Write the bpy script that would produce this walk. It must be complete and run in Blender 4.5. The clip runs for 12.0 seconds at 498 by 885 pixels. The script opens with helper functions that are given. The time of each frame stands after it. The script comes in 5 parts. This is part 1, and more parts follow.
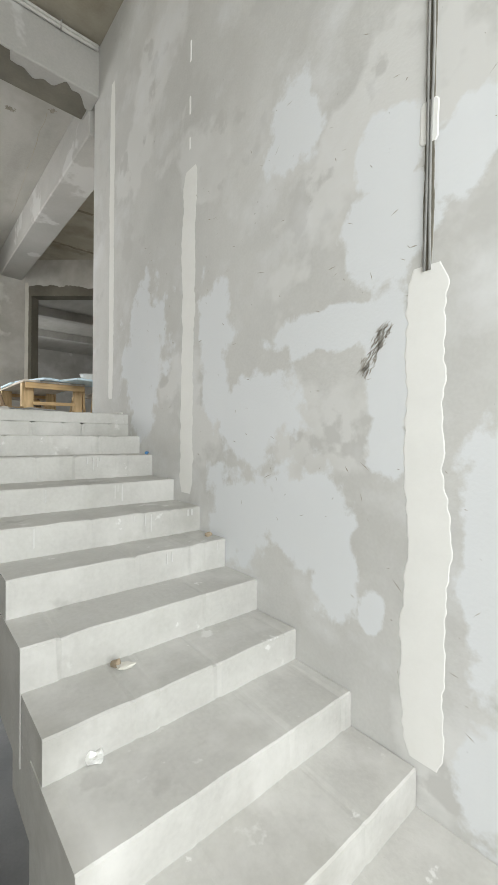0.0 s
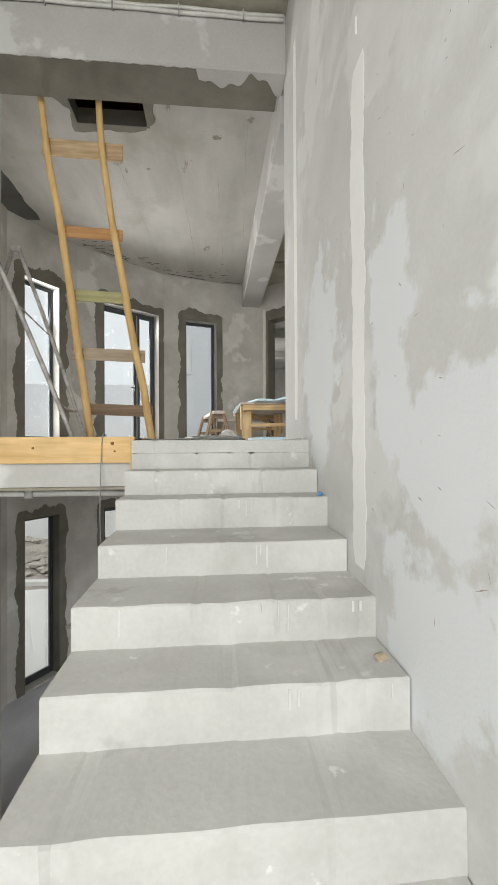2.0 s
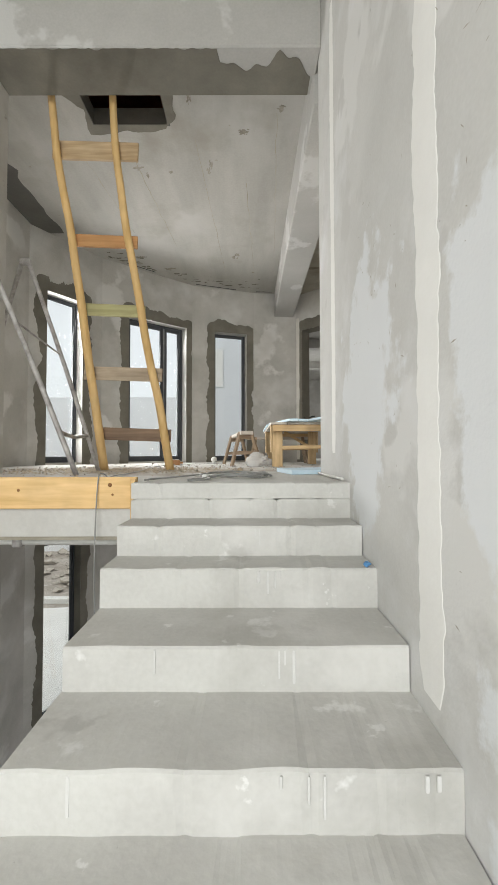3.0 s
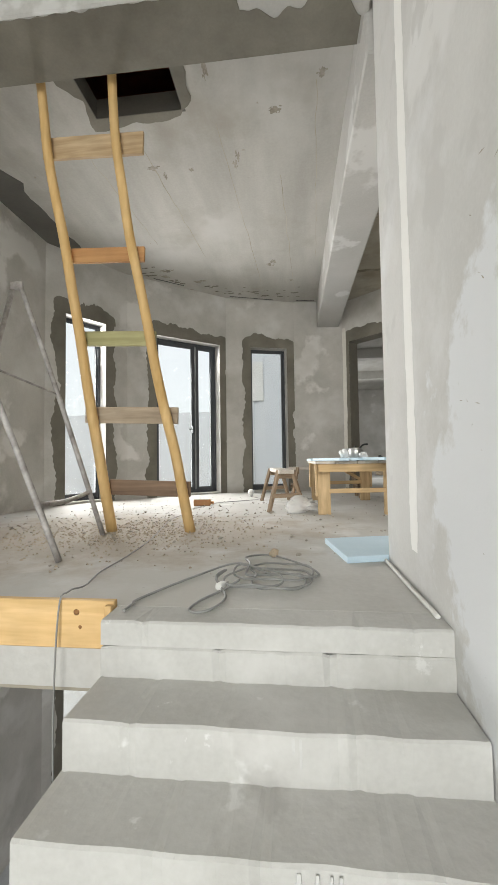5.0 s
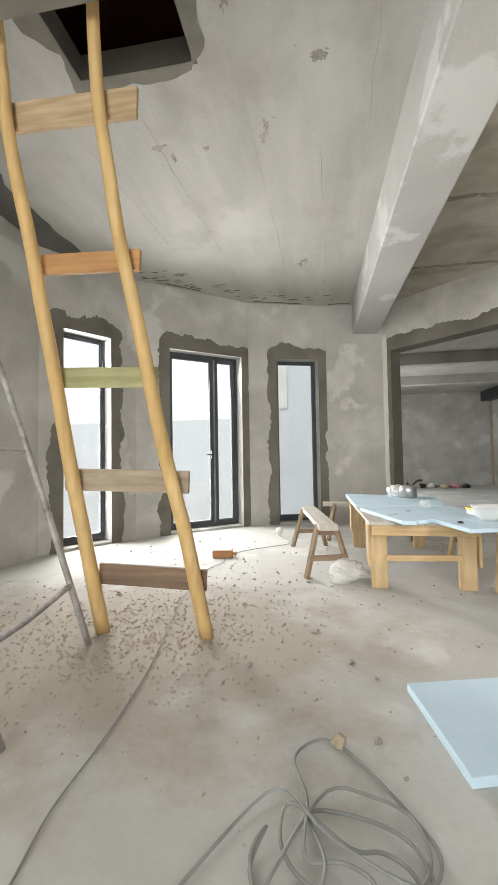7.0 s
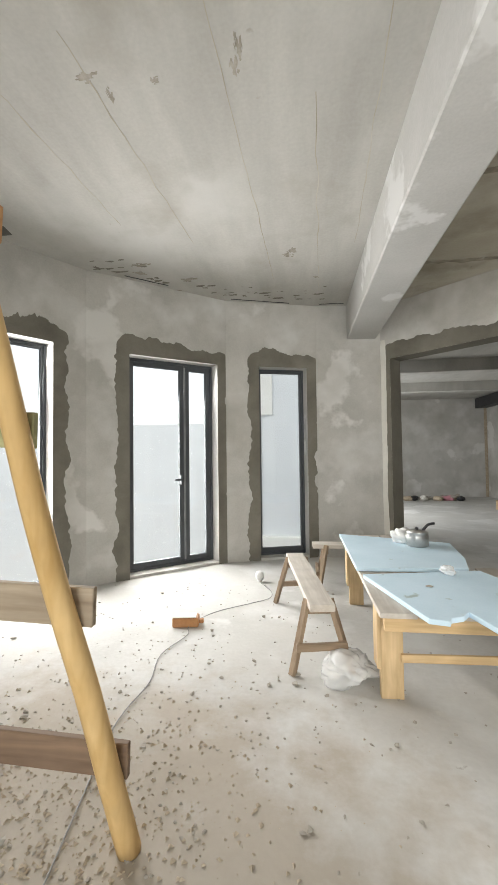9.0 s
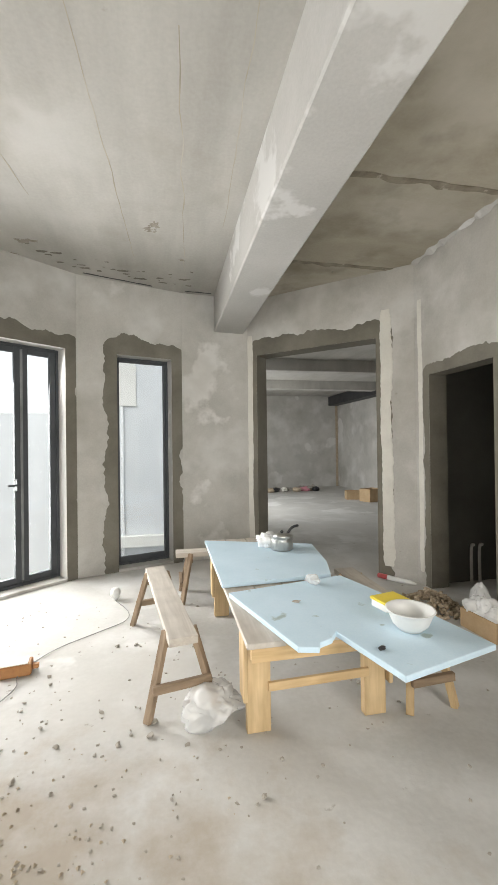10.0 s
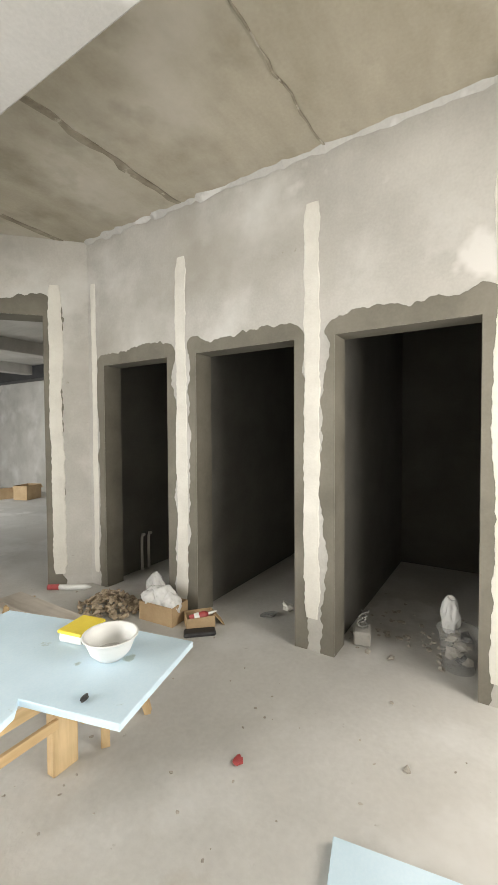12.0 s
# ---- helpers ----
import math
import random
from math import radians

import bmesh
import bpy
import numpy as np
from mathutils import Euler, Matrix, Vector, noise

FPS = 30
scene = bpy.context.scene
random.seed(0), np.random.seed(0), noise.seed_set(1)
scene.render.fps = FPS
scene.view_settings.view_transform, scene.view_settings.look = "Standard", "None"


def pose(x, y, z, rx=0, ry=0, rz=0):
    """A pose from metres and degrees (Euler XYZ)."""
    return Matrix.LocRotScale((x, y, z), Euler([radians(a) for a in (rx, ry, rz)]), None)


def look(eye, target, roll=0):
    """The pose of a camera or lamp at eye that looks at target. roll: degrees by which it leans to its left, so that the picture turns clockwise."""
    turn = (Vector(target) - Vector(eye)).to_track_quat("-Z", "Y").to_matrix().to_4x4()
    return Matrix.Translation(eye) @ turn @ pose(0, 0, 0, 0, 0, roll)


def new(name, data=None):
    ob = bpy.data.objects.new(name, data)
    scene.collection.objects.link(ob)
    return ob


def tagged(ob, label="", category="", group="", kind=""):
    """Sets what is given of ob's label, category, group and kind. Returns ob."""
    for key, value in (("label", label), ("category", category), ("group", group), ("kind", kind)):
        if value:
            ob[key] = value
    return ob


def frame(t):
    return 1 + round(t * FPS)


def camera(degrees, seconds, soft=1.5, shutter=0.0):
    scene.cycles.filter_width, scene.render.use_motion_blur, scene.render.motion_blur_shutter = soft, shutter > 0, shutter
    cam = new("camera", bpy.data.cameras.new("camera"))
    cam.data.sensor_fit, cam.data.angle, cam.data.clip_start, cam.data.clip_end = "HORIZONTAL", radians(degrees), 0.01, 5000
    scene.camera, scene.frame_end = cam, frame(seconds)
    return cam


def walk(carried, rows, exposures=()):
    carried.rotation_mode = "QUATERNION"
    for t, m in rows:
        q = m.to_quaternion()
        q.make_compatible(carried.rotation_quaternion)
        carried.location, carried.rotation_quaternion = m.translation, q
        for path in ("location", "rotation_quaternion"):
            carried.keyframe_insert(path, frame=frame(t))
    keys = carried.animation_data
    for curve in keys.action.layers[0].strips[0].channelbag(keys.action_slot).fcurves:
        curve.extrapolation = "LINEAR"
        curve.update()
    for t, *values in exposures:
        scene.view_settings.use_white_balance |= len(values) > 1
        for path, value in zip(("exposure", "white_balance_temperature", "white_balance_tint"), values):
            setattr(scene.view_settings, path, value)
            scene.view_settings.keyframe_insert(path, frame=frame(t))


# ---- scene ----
cam = camera(63.2, 12.0)
PATH = [
    (0, (0.012, -0.096, 1.643), (1.316, 1.421, 1.612), 0.8),
    (0.5, (0.215, -0.168, 1.646), (1.093, 1.628, 1.619), 0.5),
    (1, (0.442, 0.008, 1.649), (0.973, 1.936, 1.637), 0.3),
    (1.5, (0.726, 0.289, 1.646), (1.027, 2.266, 1.639), -0.5),
    (2, (0.882, 0.581, 1.78), (1.054, 2.573, 1.795), -0.3),
    (2.5, (0.896, 0.836, 1.881), (0.977, 2.835, 1.916), -0.3),
    (3, (0.98, 1.107, 1.972), (0.98, 3.106, 2.031), -0.1),
    (3.5, (0.973, 1.33, 2.088), (0.886, 3.327, 2.16), -0.5),
    (5.5, (1.034, 2.125, 2.481), (0.807, 4.11, 2.573), -0.8),
    (6, (1.025, 2.338, 2.619), (0.786, 4.322, 2.71), -0.9),
    (6.5, (0.931, 2.536, 2.745), (0.659, 4.516, 2.83), -1.0),
    (8.5, (0.771, 3.445, 3.101), (0.378, 5.405, 3.167), -0.7),
    (9, (0.827, 3.649, 3.198), (0.581, 5.633, 3.264), -0.7),
    (9.5, (0.813, 3.846, 3.232), (0.833, 5.845, 3.275), -0.7),
    (10, (0.878, 4.012, 3.3), (1.275, 5.972, 3.311), -0.7),
    (10.5, (0.989, 4.177, 3.322), (1.829, 5.992, 3.29), -0.6),
    (11, (1.034, 4.285, 3.317), (2.302, 5.831, 3.276), -0.5),
    (11.5, (0.953, 4.351, 3.345), (2.515, 5.598, 3.287), -0.4),
    (12, (0.905, 4.38, 3.362), (2.595, 5.447, 3.3), -0.3),
]
walk(cam, [(t, look(eye, target, roll)) for t, eye, target, roll in PATH], [(0, 0.6, 6600, 8), (2, 0.78, 6700, 9), (3.5, 0.88, 6700, 9), (5.5, 1.05, 6700, 9), (6, 1.22, 6600, 9), (8.5, 1.22, 6650, 9), (9.5, 1.24, 6650, 9), (10.5, 1.42, 6800, 10), (11.3, 1.66, 6850, 10), (12, 1.62, 6850, 9)])

# ---- light ----
world = bpy.data.worlds.new("world")
scene.world = world
world.use_nodes = True
wn = world.node_tree.nodes
sky = wn.new("ShaderNodeTexSky")
sky.sky_type, sky.sun_disc = "NISHITA", False
sky.sun_elevation, sky.sun_rotation = radians(60), radians(195)
sky.air_density, sky.dust_density, sky.ozone_density = 1.0, 3.0, 1.0
# a thin even overcast over the clear sky
veil = wn.new("ShaderNodeMix")
veil.data_type = "RGBA"
veil.inputs["Factor"].default_value = 0.85
veil.inputs["B"].default_value = (4.8, 4.85, 4.95, 1)
world.node_tree.links.new(sky.outputs[0], veil.inputs["A"])
world.node_tree.links.new(veil.outputs["Result"], wn["Background"].inputs[0])
wn["Background"].inputs[1].default_value = 0.125
sun_data = bpy.data.lights.new("sun", "SUN")
sun_data.energy, sun_data.angle, sun_data.color = 0.9, radians(30), (1.0, 0.97, 0.93)
sun = new("sun", sun_data)
sun.matrix_world = look((-2.6, -9.7, 17.4), (0, 0, 0))


def window_light(name, eye, target, w, h, watts, colour=(1.0, 1.0, 1.0), spread=150):
    d = bpy.data.lights.new(name, "AREA")
    d.spread = radians(spread)
    d.shape, d.size, d.size_y, d.energy, d.color = "RECTANGLE", w, h, watts, colour
    ob = new(name, d)
    ob.matrix_world = look(eye, target)
    return ob


# the stair window behind the start, the far room's window, and two of the bay's glazed openings
window_light("window_daylight", (-0.25, -2.62, 2.95), (-0.25, 0, 2.2), 3.0, 4.3, 128, (0.95, 0.99, 1.0), 165)
window_light("window_daylight", (1.38, 13.4, 3.3), (4, 13.4, 2.9), 2.8, 2.0, 40, (0.95, 0.98, 1.0))
window_light("window_daylight", (-0.955, 8.70, 3.12), (0.29, 7.13, 2.6), 1.15, 2.5, 52, (0.99, 0.995, 1.0))
window_light("window_daylight", (-2.02, 7.42, 3.12), (1.2, 5.4, 2.65), 0.60, 2.5, 40, (0.99, 0.995, 1.0))
window_light("window_daylight", (-0.955, 8.70, -0.65), (0.29, 7.13, -1.9), 1.15, 2.5, 44, (0.96, 0.98, 1.0))
window_light("window_daylight", (2.7, 3.08, 3.45), (2.7, 5.0, 3.5), 1.15, 1.4, 15, (1.0, 0.97, 0.92))

# ---- materials ----


def material(name, dark, light, rough=0.85, scale=1.5, fine=40.0, bump=0.25, patches=None, metallic=0.0, spots=None, blobs=None, stretch=None, washes=None):
    """Two-scale mottled surface; patches: (colour, scale, threshold) of hard-edged filler; spots: (colour, threshold) of small stains."""
    m = bpy.data.materials.new(name)
    m.use_nodes = True
    n, l = m.node_tree.nodes, m.node_tree.links
    b = n["Principled BSDF"]
    co = n.new("ShaderNodeTexCoord")
    big = n.new("ShaderNodeTexNoise")
    big.inputs["Scale"].default_value, big.inputs["Detail"].default_value, big.inputs["Roughness"].default_value = scale, 6, 0.6
    small = n.new("ShaderNodeTexNoise")
    small.inputs["Scale"].default_value, small.inputs["Detail"].default_value = fine, 4
    for t in (big, small):
        l.new(co.outputs["Object"], t.inputs["Vector"])
    if stretch:
        sm = n.new("ShaderNodeMapping")
        sm.inputs["Scale"].default_value = stretch
        l.new(co.outputs["Object"], sm.inputs["Vector"])
        l.new(sm.outputs["Vector"], big.inputs["Vector"])
    ramp = n.new("ShaderNodeValToRGB")
    ramp.color_ramp.elements[0].position, ramp.color_ramp.elements[1].position = 0.3, 0.7
    ramp.color_ramp.elements[0].color, ramp.color_ramp.elements[1].color = (*dark, 1), (*light, 1)
    l.new(big.outputs["Fac"], ramp.inputs["Fac"])
    grain = n.new("ShaderNodeMix")
    grain.data_type, grain.blend_type = "RGBA", "OVERLAY"
    grain.inputs["Factor"].default_value = 0.10
    l.new(ramp.outputs["Color"], grain.inputs["A"])
    l.new(small.outputs["Fac"], grain.inputs["B"])
    out = grain.outputs["Result"]

    def layer(colour, sc, lo, hi, seed, base):
        t = n.new("ShaderNodeTexNoise")
        t.noise_dimensions = "4D"
        t.inputs["W"].default_value = seed
        t.inputs["Scale"].default_value, t.inputs["Detail"].default_value, t.inputs["Roughness"].default_value = sc, 5, 0.55
        l.new(co.outputs["Object"], t.inputs["Vector"])
        r = n.new("ShaderNodeMapRange")
        r.inputs["From Min"].default_value, r.inputs["From Max"].default_value = lo, hi
        l.new(t.outputs["Fac"], r.inputs["Value"])
        mix = n.new("ShaderNodeMix")
        mix.data_type = "RGBA"
        l.new(r.outputs["Result"], mix.inputs["Factor"])
        l.new(base, mix.inputs["A"])
        mix.inputs["B"].default_value = (*colour, 1)
        return mix.outputs["Result"], t.outputs["Fac"]

    if patches:
        for i, (colour, sc, th) in enumerate(patches):
            out, _ = layer(colour, sc, th, th + 0.035, 3.7 * i + 1, out)
    if washes:
        for i, (colour, sc, th) in enumerate(washes):
            out, _ = layer(colour, sc, th, th + 0.24, 6.3 * i + 2, out)
    if blobs:
        # patches or stains of a given place and size on the surface, with edges broken up by noise
        colour, places, soft = blobs
        best = None
        for c, r in places:
            mp = n.new("ShaderNodeMapping")
            mp.vector_type = "TEXTURE"
            mp.inputs["Location"].default_value, mp.inputs["Scale"].default_value = c, r
            l.new(co.outputs["Object"], mp.inputs["Vector"])
            ln = n.new("ShaderNodeVectorMath")
            ln.operation = "LENGTH"
            l.new(mp.outputs["Vector"], ln.inputs[0])
            if best is None:
                best = ln.outputs["Value"]
            else:
                mn = n.new("ShaderNodeMath")
                mn.operation = "MINIMUM"
                l.new(best, mn.inputs[0])
                l.new(ln.outputs["Value"], mn.inputs[1])
                best = mn.outputs[0]
        nz = n.new("ShaderNodeTexNoise")
        nz.inputs["Scale"].default_value, nz.inputs["Detail"].default_value, nz.inputs["Roughness"].default_value = 3.5, 7, 0.62
        l.new(co.outputs["Object"], nz.inputs["Vector"])
        ad = n.new("ShaderNodeMath")
        ad.operation = "MULTIPLY_ADD"
        l.new(nz.outputs["Fac"], ad.inputs[0])
        ad.inputs[1].default_value = 3.2
        l.new(best, ad.inputs[2])
        r = n.new("ShaderNodeMapRange")
        r.inputs["From Min"].default_value, r.inputs["From Max"].default_value = 2.6 + soft, 2.6
        r.inputs["To Max"].default_value = 0.92 if soft < 0.5 else 0.62
        l.new(ad.outputs[0], r.inputs["Value"])
        mix = n.new("ShaderNodeMix")
        mix.data_type = "RGBA"
        l.new(r.outputs["Result"], mix.inputs["Factor"])
        l.new(out, mix.inputs["A"])
        mix.inputs["B"].default_value = (*colour, 1)
        out = mix.outputs["Result"]
    if spots:
        for i, (colour, sc, th) in enumerate(spots):
            out, _ = layer(colour, sc, th, th + 0.05, 9.1 * i + 5, out)
    l.new(out, b.inputs["Base Color"])
    b.inputs["Roughness"].default_value, b.inputs["Metallic"].default_value = rough, metallic
    if bump:
        bp = n.new("ShaderNodeBump")
        bp.inputs["Strength"].default_value, bp.inputs["Distance"].default_value = bump * 0.55, 0.008
        add = n.new("ShaderNodeMath")
        l.new(small.outputs["Fac"], add.inputs[0])
        l.new(big.outputs["Fac"], add.inputs[1])
        l.new(add.outputs[0], bp.inputs["Height"])
        l.new(bp.outputs["Normal"], b.inputs["Normal"])
    return m


def wood(name, dark, light, rough=0.7, axis=0, scale=1.0):
    m = bpy.data.materials.new(name)
    m.use_nodes = True
    n, l = m.node_tree.nodes, m.node_tree.links
    b = n["Principled BSDF"]
    co = n.new("ShaderNodeTexCoord")
    info = n.new("ShaderNodeObjectInfo")
    mp = n.new("ShaderNodeMapping")
    s = [18 * scale] * 3
    s[axis] = 1.6 * scale
    mp.inputs["Scale"].default_value = s
    l.new(co.outputs["Object"], mp.inputs["Vector"])
    t = n.new("ShaderNodeTexNoise")
    t.noise_dimensions = "4D"
    t.inputs["Scale"].default_value, t.inputs["Detail"].default_value, t.inputs["Distortion"].default_value = 1.5, 6, 0.6
    l.new(mp.outputs["Vector"], t.inputs["Vector"])
    mul = n.new("ShaderNodeMath")
    mul.operation = "MULTIPLY"
    mul.inputs[1].default_value = 20
    l.new(info.outputs["Random"], mul.inputs[0])
    l.new(mul.outputs[0], t.inputs["W"])
    r = n.new("ShaderNodeValToRGB")
    r.color_ramp.elements[0].position, r.color_ramp.elements[1].position = 0.3, 0.68
    r.color_ramp.elements[0].color, r.color_ramp.elements[1].color = (*dark, 1), (*light, 1)
    l.new(t.outputs["Fac"], r.inputs["Fac"])
    dirt = n.new("ShaderNodeTexNoise")
    dirt.inputs["Scale"].default_value, dirt.inputs["Detail"].default_value = 7, 5
    l.new(co.outputs["Object"], dirt.inputs["Vector"])
    mix = n.new("ShaderNodeMix")
    mix.data_type, mix.blend_type = "RGBA", "MULTIPLY"
    mix.inputs["Factor"].default_value = 0.35
    l.new(r.outputs["Color"], mix.inputs["A"])
    l.new(dirt.outputs["Fac"], mix.inputs["B"])
    gain = n.new("ShaderNodeMix")
    gain.data_type, gain.blend_type = "RGBA", "MULTIPLY"
    gain.inputs["Factor"].default_value = 1.0
    gain.inputs["B"].default_value = (1.15, 1.15, 1.15, 1)
    l.new(mix.outputs["Result"], gain.inputs["A"])
    l.new(gain.outputs["Result"], b.inputs["Base Color"])
    b.inputs["Roughness"].default_value = rough
    bp = n.new("ShaderNodeBump")
    bp.inputs["Strength"].default_value, bp.inputs["Distance"].default_value = 0.3, 0.004
    l.new(t.outputs["Fac"], bp.inputs["Height"])
    l.new(bp.outputs["Normal"], b.inputs["Normal"])
    return m


def glass_material():
    m = bpy.data.materials.new("window_glass")
    m.use_nodes = True
    n, l = m.node_tree.nodes, m.node_tree.links
    n.remove(n["Principled BSDF"])
    tr, gl, mix, fr = (n.new("ShaderNodeBsdf" + k) for k in ("Transparent", "Glossy")), None, None, None
    tr, gl = tr
    tr.inputs["Color"].default_value = (0.93, 0.95, 0.95, 1)
    gl.inputs["Roughness"].default_value = 0.02
    fr = n.new("ShaderNodeFresnel")
    fr.inputs["IOR"].default_value = 1.45
    mix = n.new("ShaderNodeMixShader")
    l.new(fr.outputs[0], mix.inputs[0])
    l.new(tr.outputs[0], mix.inputs[1])
    l.new(gl.outputs[0], mix.inputs[2])
    l.new(mix.outputs[0], n["Material Output"].inputs["Surface"])
    return m


M_WALL = material("plaster_grey", (0.38, 0.364, 0.333), (0.52, 0.503, 0.468), scale=1.6, fine=60, patches=[((0.60, 0.585, 0.555), 1.1, 0.60)], washes=[((0.60, 0.59, 0.565), 1.9, 0.50), ((0.31, 0.288, 0.245), 0.8, 0.53)], spots=[((0.26, 0.245, 0.21), 7, 0.70), ((0.2, 0.19, 0.17), 30, 0.75)])
WALL_PATCHES = ((1.37, 3.21, 0.19, 0.18), (0.81, 2.84, 0.12, 0.12), (0.82, 2.45, 0.17, 0.17), (0.80, 2.01, 0.12, 0.25), (1.09, 2.15, 0.34, 0.08), (0.80, 1.60, 0.08, 0.13), (2.02, 2.18, 0.15, 0.42), (1.63, 1.72, 0.30, 0.20),
                (1.25, 1.28, 0.22, 0.26), (1.06, 1.00, 0.11, 0.2), (0.84, 0.90, 0.06, 0.09), (0.40, 1.22, 0.10, 0.40), (3.02, 2.30, 0.32, 0.55), (1.79, 1.17, 0.25, 0.25), (0.50, 2.70, 0.09, 0.14), (0.40, 0.45, 0.10, 0.16))
M_STAIRWALL = material("plaster_patched", (0.57, 0.566, 0.55), (0.66, 0.656, 0.64), scale=1.4, fine=70,
                       patches=[((0.70, 0.697, 0.685), 1.15, 0.56), ((0.58, 0.575, 0.56), 2.6, 0.60)], spots=[((0.25, 0.24, 0.22), 16, 0.735), ((0.36, 0.35, 0.33), 34, 0.72)],
                       blobs=((0.77, 0.79, 0.815), [((1.525, y, z), (1.0, ry, rz)) for y, z, ry, rz in WALL_PATCHES], 0.24), washes=[((0.77, 0.775, 0.785), 2.3, 0.52), ((0.55, 0.54, 0.515), 1.3, 0.56)])
M_WET = material("plaster_dark", (0.125, 0.115, 0.091), (0.205, 0.19, 0.155), scale=2.2, fine=60)
M_PUTTY = material("putty_white", (0.84, 0.835, 0.815), (0.89, 0.885, 0.865), scale=4, fine=70, bump=0.12)
M_PUTTY2 = material("putty_cream", (0.58, 0.56, 0.51), (0.68, 0.66, 0.60), scale=4, fine=70, bump=0.35)
M_CEIL = material("ceiling_skimmed", (0.35, 0.337, 0.308), (0.46, 0.446, 0.412), scale=1.3, fine=45, stretch=(2.6, 0.45, 1), washes=[((0.51, 0.50, 0.475), 0.9, 0.48), ((0.31, 0.285, 0.24), 1.6, 0.56)], spots=[((0.24, 0.21, 0.165), 4.2, 0.70), ((0.30, 0.27, 0.22), 11, 0.71)])
M_CEILRAW = material("ceiling_raw_concrete", (0.29, 0.26, 0.20), (0.41, 0.375, 0.305), scale=1.6, fine=50, stretch=(0.7, 1.6, 1), washes=[((0.50, 0.47, 0.41), 1.1, 0.48), ((0.20, 0.18, 0.13), 1.9, 0.54)], spots=[((0.14, 0.13, 0.11), 5, 0.70)])
M_BEAM = material("beam_plaster", (0.40, 0.39, 0.37), (0.48, 0.47, 0.45), scale=1.2, fine=55, patches=[((0.56, 0.555, 0.54), 1.7, 0.58)])
M_FLOOR = material("floor_screed", (0.46, 0.45, 0.425), (0.58, 0.57, 0.545), scale=1.2, fine=35, bump=0.35,
                   patches=[((0.66, 0.65, 0.63), 0.9, 0.60), ((0.53, 0.515, 0.485), 0.8, 0.60)], spots=[((0.30, 0.28, 0.24), 9, 0.69), ((0.34, 0.31, 0.26), 26, 0.72)], washes=[((0.50, 0.48, 0.445), 0.9, 0.50), ((0.66, 0.655, 0.64), 1.7, 0.53)],
                   blobs=((0.34, 0.27, 0.19), [((-0.30, 5.05, 1.82), (1.0, 0.65, 1.0)), ((-0.6, 4.6, 1.82), (0.9, 0.5, 1.0))], 0.9))
M_STEP = material("step_concrete", (0.47, 0.46, 0.44), (0.56, 0.555, 0.53), scale=2.0, fine=50, bump=0.4,
                  washes=[((0.63, 0.62, 0.60), 3.0, 0.48), ((0.36, 0.35, 0.32), 1.8, 0.55)],
                  patches=[((0.66, 0.655, 0.64), 4.5, 0.655), ((0.68, 0.675, 0.66), 11, 0.67), ((0.44, 0.43, 0.41), 3.1, 0.63)], spots=[((0.27, 0.26, 0.24), 22, 0.72)])
M_SCAR = material("skim_scar", (0.20, 0.175, 0.135), (0.36, 0.335, 0.285), scale=14, fine=70, bump=0.5)
M_SEAM = material("formwork_seam_brown", (0.15, 0.125, 0.09), (0.34, 0.31, 0.25), scale=5, fine=60, bump=0.5, spots=[((0.40, 0.37, 0.31), 9, 0.6)])
M_LOWFLOOR = material("floor_lower", (0.36, 0.37, 0.385), (0.48, 0.49, 0.505), scale=1.3, fine=40)
# grey plaster coloured near-black for unlit rooms and hatch; also dark bare concrete
M_SHADEDBARE = material("plaster_shaded_and_bare", (0.10, 0.095, 0.085), (0.15, 0.145, 0.13), scale=1.6, fine=50)
M_CONC = material("slab_concrete", (0.42, 0.41, 0.39), (0.52, 0.51, 0.48), scale=3, fine=50)
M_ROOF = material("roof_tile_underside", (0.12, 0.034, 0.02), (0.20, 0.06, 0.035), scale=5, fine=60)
M_OUT2 = material("render_wing", (0.55, 0.575, 0.60), (0.62, 0.645, 0.67), scale=0.7, fine=30)
M_OUT = material("render_outside", (0.70, 0.72, 0.74), (0.76, 0.78, 0.80), scale=0.6, fine=30)
M_SOIL = material("soil_rubble", (0.22, 0.19, 0.16), (0.40, 0.37, 0.33), scale=1.2, fine=12, bump=0.8, spots=[((0.55, 0.53, 0.50), 4, 0.62)])
M_PAVE = material("paving_pale", (0.60, 0.60, 0.58), (0.70, 0.70, 0.68), scale=1.5, fine=40)
M_ALU = material("aluminium_dark", (0.045, 0.05, 0.055), (0.065, 0.07, 0.078), rough=0.6, scale=3, fine=80, bump=0.0)
M_ALUGREY = material("aluminium_film", (0.16, 0.165, 0.17), (0.24, 0.245, 0.25), rough=0.5, scale=6, fine=80, bump=0.05)
M_GLASS = glass_material()
M_PINE = wood("pine_plank", (0.50, 0.33, 0.155), (0.70, 0.50, 0.275))
M_EDGEPINE = wood("edge_board_pine", (0.62, 0.39, 0.155), (0.80, 0.55, 0.27))
M_KNOT = wood("pine_knot", (0.22, 0.10, 0.03), (0.36, 0.17, 0.06), scale=3)
M_PINEZ = wood("pine_upright", (0.48, 0.33, 0.17), (0.70, 0.52, 0.30), axis=2)
M_POLE = wood("peeled_pole", (0.58, 0.36, 0.13), (0.74, 0.51, 0.24), axis=2, scale=0.7)
M_OLDWOOD = wood("weathered_wood", (0.19, 0.13, 0.08), (0.35, 0.255, 0.17))
M_OLDWOODZ = wood("weathered_wood_upright", (0.21, 0.145, 0.09), (0.38, 0.28, 0.19), axis=2)
